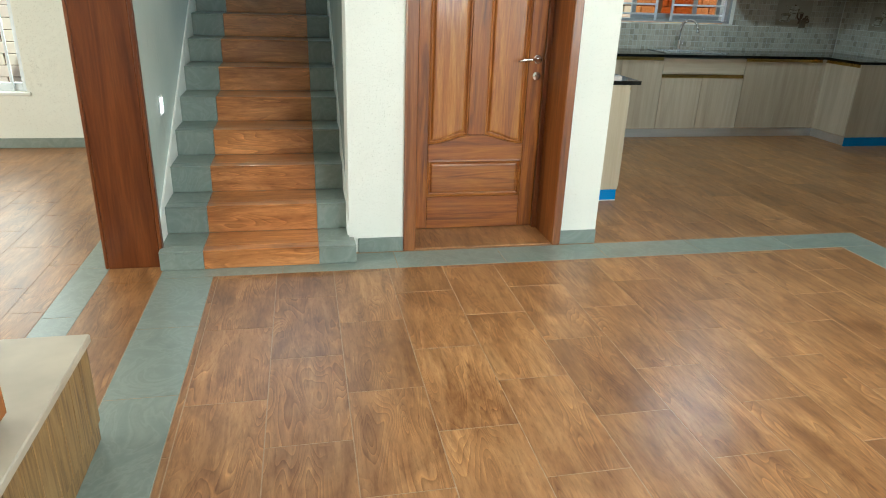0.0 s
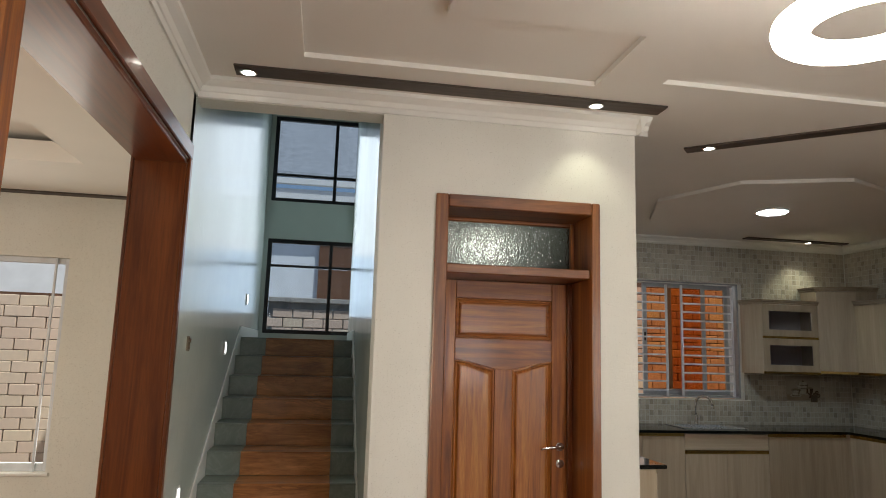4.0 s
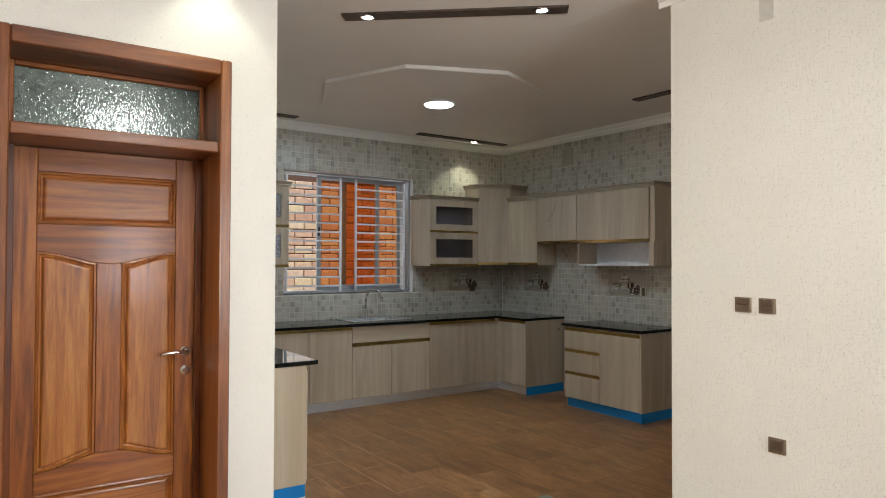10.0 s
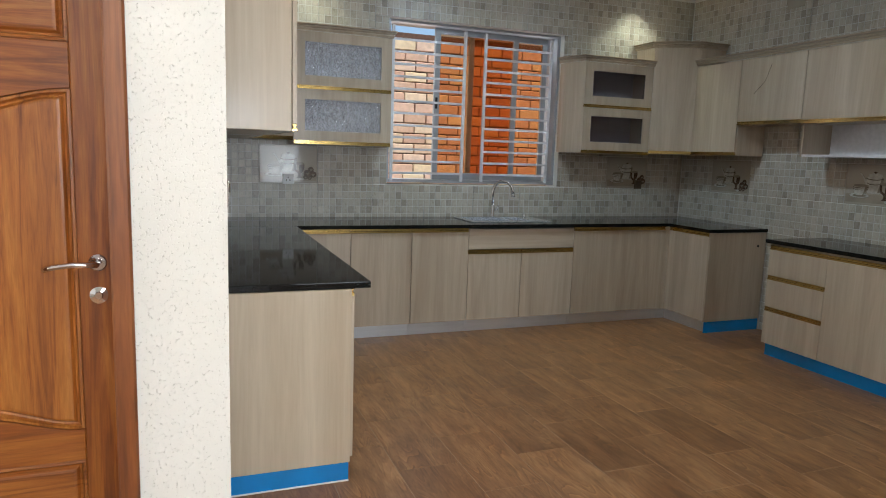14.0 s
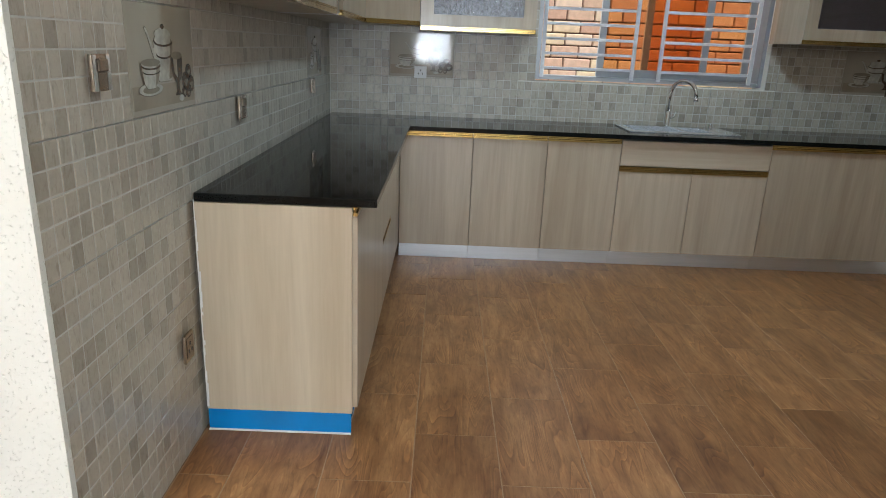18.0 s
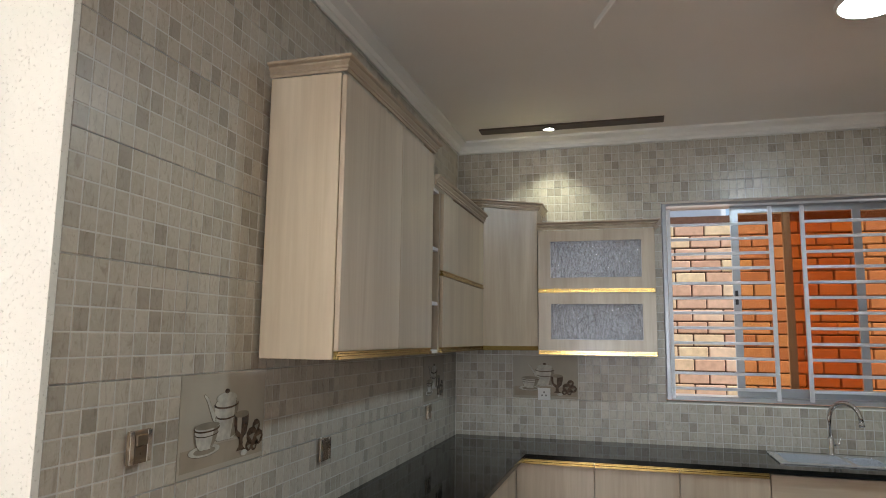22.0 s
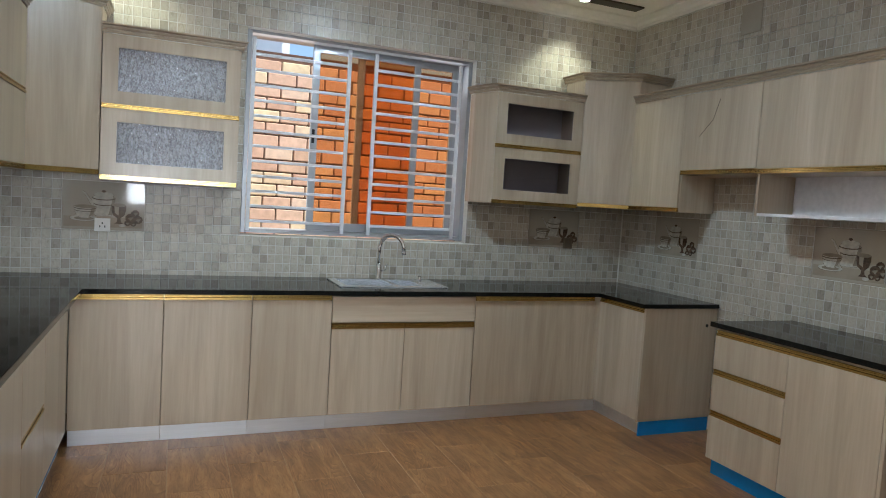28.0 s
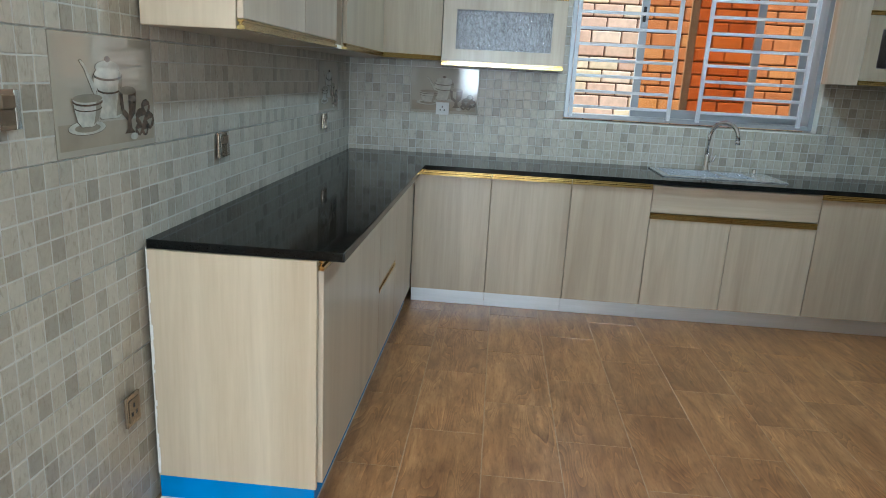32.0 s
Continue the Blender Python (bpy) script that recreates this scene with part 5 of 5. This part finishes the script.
plate(0.006, 1, "x", 1.526, 1.144, 0.095, 0.094, M_BRONZE, "bronze socket with polished trim over the worktop", "socket", True, True)
plate(0.006, 1, "x", 3.036, 1.145, 0.095, 0.09, M_BRONZE, "bronze socket with polished trim near the corner", "socket", True, True)
plate(YB - 0.006, -1, "y", 0.662, 1.228, 0.09, 0.085, M_WHITEP, "white socket below the picture tile", "socket", False)
plate(YB - 0.006, -1, "y", 4.125, 1.235, 0.085, 0.09, M_BRONZE, "bronze socket on the picture tile", "socket", False)
plate(XR - 0.006, -1, "x", 1.40, 1.26, 0.085, 0.09, M_BRONZE, "bronze socket on the picture tile", "socket", False, True)
kv = thing("vent_cover", "square blank cover plate high on the kitchen tiles", "vent")
part("cover", boxes((XR - 0.012, 2.442, 2.785, XR - 0.004, 2.612, 2.985), bev=0.002), M_PICT, kv)
BASE[0] = ROOM
plate(XL, 1, "x", 0.335, 1.655, 0.05, 0.085, M_BRONZE, "small bronze switch on the stair wall")
vt = thing("wall_vent", "square painted vent cover high on the wall", "vent")
part("cover", boxes((XW - 0.006, -1.592, 2.76, XW - 0.001, -1.522, 2.935), bev=0.001), plain("vent_cover_paint", (0.60, 0.59, 0.54), 0.6), vt)

# ---- console beside the opening ----
cs = thing("low_console", "low striped-wood console with a beige top", "console")
part("top", boxes((-3.0, -4.6, 0.37, -2.497, -1.605, 0.40), bev=0.004), M_CTOP, cs)
for i in range(30):
    y1 = -1.622 - i * 0.098
    part("slat", boxes((-2.530, y1 - 0.096, 0.075, -2.508, y1, 0.369), bev=0.002), M_STRIPE, cs)
part("end_panel", boxes((-2.98, -1.642, 0.0, -2.532, -1.622, 0.369), bev=0.002), M_STRIPE, cs)
part("plinth", boxes((-2.527, -4.58, 0, -2.515, -1.623, 0.073), bev=0.002), M_STRIPE, cs)

# ---- outside ----
struct("ground", boxes((-400, 4.65, -0.3, 400, 400, -0.15), (-400, -400, -0.3, 400, -7.2, -0.15), (-400, -7.2, -0.3, -8.2, 4.65, -0.15), (6.8, -7.2, -0.3, 400, 4.65, -0.15)), M_CONC, "bare ground round the house")


def brick_mesh(w, h, d, mat):
    return mesh_of("brick", boxes((-w / 2, -d / 2, -h / 2, w / 2, d / 2, h / 2), bev=0.006), mat)


def brick_wall(name, x0, x1, y, ztop, label, mortar):
    return struct(name, boxes((x0, y, -0.15, x1, y + 0.2, ztop)), mortar, label)


def add_bricks(wl, x0, x1, z0, z1, y, bw, bh, jx, jz, singles, me):
    """Bricks proud of the mortar, as parts inside `singles` (x0, z0, x1, z1), the rest joined."""
    bm = bmesh.new()
    k = 0
    z = z0 + bh / 2
    while z < z1 - bh / 2:
        x = x0 + (bw / 2 if k % 2 else 0) + bw / 2
        while x < x1 - bw / 2:
            dy = random.uniform(-0.004, 0.004)
            if singles and singles[0] < x < singles[2] and singles[1] < z < singles[3]:
                ob = new("brick", me)
                ob.parent = wl
                ob.matrix_basis = pose(x, y + dy, z, 0, random.uniform(-1, 1), 0)
            else:
                box(bm, x - bw / 2, y - 0.025 + dy, z - bh / 2, x + bw / 2, y + 0.02, z + bh / 2)
            x += bw + jx
        z += bh + jz
        k += 1
    tagged(part("brick_courses", bm, me.materials[0], wl), kind="stuff")


fence = brick_wall("wall_outside_brick", -0.2, 6.6, 5.00, 2.70, "sunlit orange brick wall outside the kitchen", M_MORTAR)
fence2 = brick_wall("wall_outside_left", -9.0, -2.9, 4.90, 2.2, "brick fence outside the next room, whitened by painted sun glare", M_MORTAR)
fence3 = brick_wall("wall_outside_stair", -2.8, -0.4, 7.2, 2.35, "brick fence behind the stair window", M_CONC)

solid("fence_coping", boxes((-2.85, 7.1, 2.351, -0.35, 7.45, 2.43), bev=0.01), M_CONC, "pale concrete coping on the brick fence", "coping", "structure")
nb = thing("neighbour_house", "pale neighbouring house with a grey roof and white fascia", "house")
M_NBW = plain("pale_house_wall", (0.76, 0.80, 0.84), 0.8, 0.0, 0.1, 2)
M_NBR = plain("grey_roof_sheet", (0.30, 0.33, 0.37), 0.7, 0.0, 0.3, 6, 0.3)
part("wall", boxes((-9, 12, -0.15, 3, 12.3, 4.95)), M_NBW, nb)
part("fascia", boxes((-9.4, 11.45, 4.96, 3.4, 11.5, 5.22), bev=0.01), M_WHITEP, nb, "white fascia board")
part("gutter", boxes((-9.4, 11.36, 5.30, 3.4, 11.45, 5.46), bev=0.02), M_WHITEP, nb, "white gutter")
part("roof", prism([(11.35, 5.48), (11.4, 5.60), (16.0, 8.6), (16.0, 8.4)], "x", -9.4, 3.4), M_NBR, nb, "grey sheet roof")
part("window", boxes((-2.05, 11.9, 0.8, -0.6, 11.99, 4.3)), M_CURTAIN, nb, "dark curtained window")

# ---- pieces of walls and floors ----
TW, TH = 0.475, 0.313


def chip_tile(seed, w=TW, h=TH, cols=9, rows=5):
    """A wall tile with raised mosaic squares; lies in the xz plane, its face towards -y."""
    rnd = random.Random(seed)
    bm = bmesh.new()
    g = 0.0015
    box(bm, g, 0, g, w - g, 0.008, h - g)
    for f in bm.faces:
        f.material_index = 0
    cw, ch = w / cols, h / rows
    for i in range(cols):
        for k in range(rows):
            a, b_, c, d = i * cw + 0.0021, (i + 1) * cw - 0.0021, k * ch + 0.0021, (k + 1) * ch - 0.0021
            e = 0.0016
            y = -0.0014 + rnd.uniform(-0.0002, 0.0002)
            v0 = [bm.verts.new(p) for p in ((a, 0, c), (b_, 0, c), (b_, 0, d), (a, 0, d))]
            v1 = [bm.verts.new(p) for p in ((a + e, y, c + e), (b_ - e, y, c + e), (b_ - e, y, d - e), (a + e, y, d - e))]
            fs = [bm.faces.new(v1)]
            for q in range(4):
                fs.append(bm.faces.new((v0[q], v0[(q + 1) % 4], v1[(q + 1) % 4], v1[q])))
            for f in fs:
                f.material_index = 1
    return mesh_of("wall_tile", bm, [M_WGROUT, M_CHIP])


CACHE = {}


def tile_mesh(w, h, seed):
    key = (round(w, 3), round(h, 3), seed)
    if key not in CACHE:
        CACHE[key] = chip_tile(seed, w, h, max(1, round(w / TW * 9)), max(1, round(h / TH * 5)))
    return CACHE[key]


PICT = mesh_of("picture_tile", boxes((0.0015, -0.001, 0.0015, TW - 0.0015, 0.008, TH - 0.0015), bev=0.001), M_PICT)


def lay_wall(parent, length, zrange, u0, m_of, skip=(), pictures=()):
    """Wall tiles along u from 0 to length in rows of TH; m_of(u, z) gives a tile's pose; skip: openings (u, z, u, z)."""
    us_ = [0.0]
    u = u0
    while u < length - 0.01:
        if u > 0.01:
            us_.append(u)
        u += TW
    us_.append(length)
    zs = [0.0]
    z = -0.06 + TH
    while z < zrange - 0.01:
        zs.append(z)
        z += TH
    zs.append(zrange)
    for ia, (a, b_) in enumerate(zip(us_, us_[1:])):
        for ic, (c, d) in enumerate(zip(zs, zs[1:])):
            pieces = [(a, c, b_, d)]
            for s in skip:
                nxt = []
                for (p, q, r, t_) in pieces:
                    if r <= s[0] or p >= s[2] or t_ <= s[1] or q >= s[3]:
                        nxt.append((p, q, r, t_))
                        continue
                    if q < s[1]:
                        nxt.append((p, q, r, s[1]))
                    if t_ > s[3]:
                        nxt.append((p, s[3], r, t_))
                    lo, hi = max(q, s[1]), min(t_, s[3])
                    if p < s[0]:
                        nxt.append((p, lo, s[0], hi))
                    if r > s[2]:
                        nxt.append((s[2], lo, r, hi))
                pieces = nxt
            for (p, q, r, t_) in pieces:
                if r - p < 0.012 or t_ - q < 0.012:
                    continue
                if any(abs(p - pu) < 0.1 and abs(q - 1.192) < 0.1 for pu in pictures):
                    me = PICT
                else:
                    me = tile_mesh(r - p, t_ - q, random.randint(0, 4) if (r - p, t_ - q) == (b_ - a, d - c) else 0)
                ob = new("picture_tile" if me is PICT else "wall_tile", me)
                ob.parent = parent
                ob.matrix_basis = m_of(p, q)


ob_ = bpy.data.objects
lay_wall(ob_["wall_kitchen_left"], YB - 0.103, 3.06, 0.0, lambda u, z: pose(-0.003, u + 0.095, z, 0, 0, 90), (), (TW, 6 * TW))
lay_wall(ob_["wall_kitchen_back"], XR, 3.06, 0.43 - TW, lambda u, z: pose(u, YB + 0.003, z), [(WX0, WZ0, WX1, WZ1)], (0.43, 0.43 + 7 * TW))
lay_wall(ob_["wall_kitchen_right"], YB - 0.01 - YN, 3.06, YB - 3.335 - TW, lambda u, z: pose(XR + 0.003, YB - 0.008 - u, z, 0, 0, -90), (), (YB - 3.335, YB - 1.91))

lay_wall(ob_["wall_kitchen_nook"], XF - XR - 0.02, 3.06, 0.2, lambda u, z: pose(XR + 0.01 + u, YN + 0.003, z))


def tea_set(m, label):
    """The printed tea set on a picture tile: pot, cup on a saucer, goblet and roses, as thin glazed shapes."""
    t = thing("tea_set_print", label, "tile picture", "tile pictures")
    t.matrix_basis = KITCHEN @ m

    def flat(name, pts, y, mat):
        part(name, prism(pts, "y", y, y + 0.0008), mat, t)

    def ell(cx, cz, rx, rz, n=20):
        return [(cx + rx * math.cos(2 * math.pi * i / n), cz + rz * math.sin(2 * math.pi * i / n)) for i in range(n)]
    def grow(pts, d):
        cx, cz = sum(p[0] for p in pts) / len(pts), sum(p[1] for p in pts) / len(pts)
        q = []
        for x, z in pts:
            r = math.hypot(x - cx, z - cz) or 1
            q.append((cx + (x - cx) * (1 + d / r), cz + (z - cz) * (1 + d / r)))
        return q

    def band(name, cx, cz, rx, rz, w, y, mat):
        """A curved stripe round a vessel, bowed downwards."""
        lo = [(cx + rx * math.cos(a), cz - rz * math.sin(a)) for a in [math.pi * i / 12 for i in range(13)]]
        flat(name, lo + [(x, z + w) for x, z in reversed(lo)], y, mat)
    flat("table_print", [(0.012, 0.02), (TW - 0.012, 0.02), (TW - 0.012, 0.085), (0.012, 0.085)], -0.0018, M_PTABLE)
    seq = ((0.042, 0.092), (0.056, 0.102), (0.060, 0.135), (0.054, 0.163), (0.066, 0.182), (0.068, 0.205), (0.054, 0.220))
    body_ = [(0.235 + w_, z) for w_, z in seq] + [(0.235 - w_, z) for w_, z in reversed(seq)]
    flat("pot_outline", grow(body_, 0.0012), -0.0026, M_BROWNP)
    flat("pot", body_, -0.0034, M_CHINA)
    flat("pot_shade", [(0.262, 0.097), (0.288, 0.103), (0.294, 0.135), (0.288, 0.163), (0.300, 0.182), (0.302, 0.205), (0.288, 0.218), (0.278, 0.165)], -0.0040, M_CHINASH)
    flat("spout_outline", [(0.182, 0.1375), (0.1742, 0.180), (0.135, 0.236), (0.118, 0.2475), (0.1105, 0.2435), (0.1302, 0.222), (0.160, 0.166)], -0.0024, M_BROWNP)
    flat("spout", [(0.182, 0.139), (0.173, 0.180), (0.134, 0.235), (0.118, 0.246), (0.112, 0.243), (0.131, 0.222), (0.161, 0.167)], -0.0030, M_CHINA)
    flat("lid_outline", ell(0.235, 0.2275, 0.058, 0.0187), -0.0028, M_BROWNP)
    flat("lid", ell(0.235, 0.228, 0.057, 0.018), -0.0035, M_CHINA)
    flat("knob", ell(0.235, 0.250, 0.013, 0.008, 12), -0.0039, M_BROWNP)
    band("pot_band", 0.235, 0.206, 0.067, 0.014, 0.006, -0.0044, M_BROWNP)
    band("pot_band", 0.235, 0.170, 0.056, 0.013, 0.005, -0.0044, M_BROWNP)
    flat("saucer_outline", ell(0.125, 0.0735, 0.0812, 0.0190, 28), -0.0046, M_BROWNP)
    flat("saucer", ell(0.125, 0.074, 0.080, 0.018, 28), -0.0050, M_CHINA)
    flat("saucer_ring", ell(0.125, 0.073, 0.055, 0.011, 24), -0.0054, M_CHINASH)
    cup_ = [(0.100, 0.076), (0.150, 0.076), (0.172, 0.090), (0.186, 0.112), (0.196, 0.148), (0.068, 0.148), (0.076, 0.112), (0.084, 0.090)]
    flat("cup_outline", grow(cup_, 0.0012), -0.0058, M_BROWNP)
    flat("cup", cup_, -0.0062, M_CHINA)
    flat("cup_shade", [(0.150, 0.080), (0.170, 0.091), (0.183, 0.112), (0.192, 0.143), (0.168, 0.140), (0.160, 0.105)], -0.0066, M_CHINASH)
    flat("cup_mouth", ell(0.132, 0.149, 0.063, 0.011, 24), -0.0066, M_CHINASH)
    band("cup_band", 0.132, 0.139, 0.063, 0.011, 0.005, -0.0070, M_BROWNP)
    band("cup_band", 0.132, 0.124, 0.058, 0.010, 0.003, -0.0070, M_BROWNP)
    flat("goblet", [(0.298, 0.045), (0.354, 0.045), (0.337, 0.058), (0.334, 0.082), (0.356, 0.100), (0.366, 0.135), (0.366, 0.165), (0.281, 0.165), (0.281, 0.135), (0.291, 0.100), (0.315, 0.082), (0.313, 0.058)], -0.0052, M_BROWNP)
    flat("goblet_light", [(0.300, 0.115), (0.322, 0.100), (0.324, 0.155), (0.297, 0.158)], -0.0058, M_PICT)
    flat("goblet_rim", ell(0.3235, 0.166, 0.042, 0.012), -0.0058, M_CHINASH)
    for cx, cz, r in ((0.392, 0.086, 0.031), (0.437, 0.076, 0.029), (0.420, 0.116, 0.025), (0.376, 0.052, 0.020), (0.410, 0.048, 0.018)):
        flat("rose_print", ell(cx, cz, r, r * 0.95, 9), -0.0036, M_BROWNP)
        flat("rose_heart", [(cx - r * 0.5, cz), (cx + r * 0.1, cz - r * 0.6), (cx + r * 0.6, cz + r * 0.2), (cx, cz + r * 0.15)], -0.0044, M_CHINASH)
    flat("petal_print", ell(0.345, 0.035, 0.020, 0.010, 12), -0.0060, M_CHINA)


for m in (pose(-0.003, 0.095 + TW, 1.192, 0, 0, 90), pose(-0.003, 0.095 + 6 * TW, 1.192, 0, 0, 90), pose(0.43, YB + 0.003, 1.192), pose(0.43 + 7 * TW, YB + 0.003, 1.192), pose(XR + 0.003, 3.335 - 0.008, 1.192, 0, 0, -90), pose(XR + 0.003, 1.91 - 0.008, 1.192, 0, 0, -90)):
    tea_set(m, "printed white tea set with goblet and roses on beige tile")

add_bricks(fence, -0.2, 6.6, -0.15, 2.70, 4.99, 0.238, 0.096, 0.011, 0.011, (1.3, 1.0, 3.9, 2.9), brick_mesh(0.238, 0.096, 0.045, M_BRICK))
add_bricks(fence2, -9.0, -2.9, -0.15, 2.2, 4.89, 0.30, 0.124, 0.016, 0.005, (-6.2, 0.3, -4.6, 2.2), brick_mesh(0.30, 0.124, 0.045, M_GLAREBR))
add_bricks(fence3, -2.8, -0.4, -0.15, 2.35, 7.19, 0.30, 0.135, 0.016, 0.016, (-2.7, 1.5, -1.2, 2.5), brick_mesh(0.30, 0.135, 0.045, M_PINKBR))

# floor tiles: 0.3 x 0.6 wood-look, half bond, inside a grey border
PW, PL, FJ = 0.305, 0.585, 0.0032


def floor_tile_mesh(w, l_, mat):
    key = ("f", round(w, 3), round(l_, 3), mat.name)
    if key not in CACHE:
        CACHE[key] = mesh_of("floor_tile", boxes((FJ / 2, FJ / 2, -0.012, w - FJ / 2, l_ - FJ / 2, 0.0), bev=0.0012), mat)
    return CACHE[key]


FLOOR = ob_["floor"]
FAR = bmesh.new()


def lay_floor(x0, y0, x1, y1, single, xo, yo):
    i0 = math.floor((x0 - xo) / PW)
    x = xo + i0 * PW
    i = i0
    while x < x1 - 0.005:
        a, b_ = max(x, x0), min(x + PW, x1)
        y = yo + (PL / 2 if i % 2 else 0) - PL * 20
        while y < y1 - 0.005:
            c, d = max(y, y0), min(y + PL, y1)
            if d - c > 0.01 and b_ - a > 0.01:
                if single:
                    ob = new("floor_tile", floor_tile_mesh(b_ - a, d - c, M_FLOOR))
                    ob.parent = FLOOR
                    ob.matrix_basis = pose(a, c, random.uniform(-0.0004, 0.0))
                else:
                    box(FAR, a + FJ / 2, c + FJ / 2, -0.012, b_ - FJ / 2, d - FJ / 2, 0.0)
            y += PL
        x += PW
        i += 1


def lay_border(x0, y0, x1, y1, along):
    n_ = max(1, round((x1 - x0 if along == "x" else y1 - y0) / 0.6))
    for i in range(n_):
        if along == "x":
            q = (x0 + (x1 - x0) * i / n_, y0, (x1 - x0) / n_, y1 - y0)
        else:
            q = (x0, y0 + (y1 - y0) * i / n_, x1 - x0, (y1 - y0) / n_)
        ob = new("border_tile", floor_tile_mesh(q[2], q[3], M_BORDER))
        ob.parent = FLOOR
        ob.matrix_basis = pose(q[0], q[1], 0)


BX0, BX1, BY0, BY1 = -2.297, 1.616, -0.262, -0.02      # inner edges of the grey border
lay_border(XL + 0.02, -4.2, BX0, BY0, "y")
lay_border(XL + 0.02, BY0, 1.905, BY1, "x")
lay_border(BX1, -4.2, 1.905, BY0, "y")
lay_floor(BX0, -3.9, BX1, BY0, True, -1.965, -1.175)
lay_floor(BX0, -6.6, BX1, -3.9, False, -1.965, -1.175)
lay_floor(0.0, BY1, 4.6, 3.2, True, -1.965, -1.175)
lay_floor(4.6, BY1, XF, 0.79, False, -1.965, -1.175)
lay_floor(1.906, -1.0, XF, BY1, False, -1.965, -1.175)
lay_floor(XL - 0.26, LO0, XL + 0.02, BY1, False, -1.965, -1.175)
lay_border(-3.02, -3.0, XL - 0.26, 2.85, "y")
lay_floor(-8.0, -5.0, -3.02, 2.85, False, -1.965, -1.175)
lay_floor(-1.37, BY1, 0.0, 1.2, False, -1.965, -1.175)
tagged(part("far_floor_tiles", FAR, M_FLOOR, FLOOR), kind="stuff")
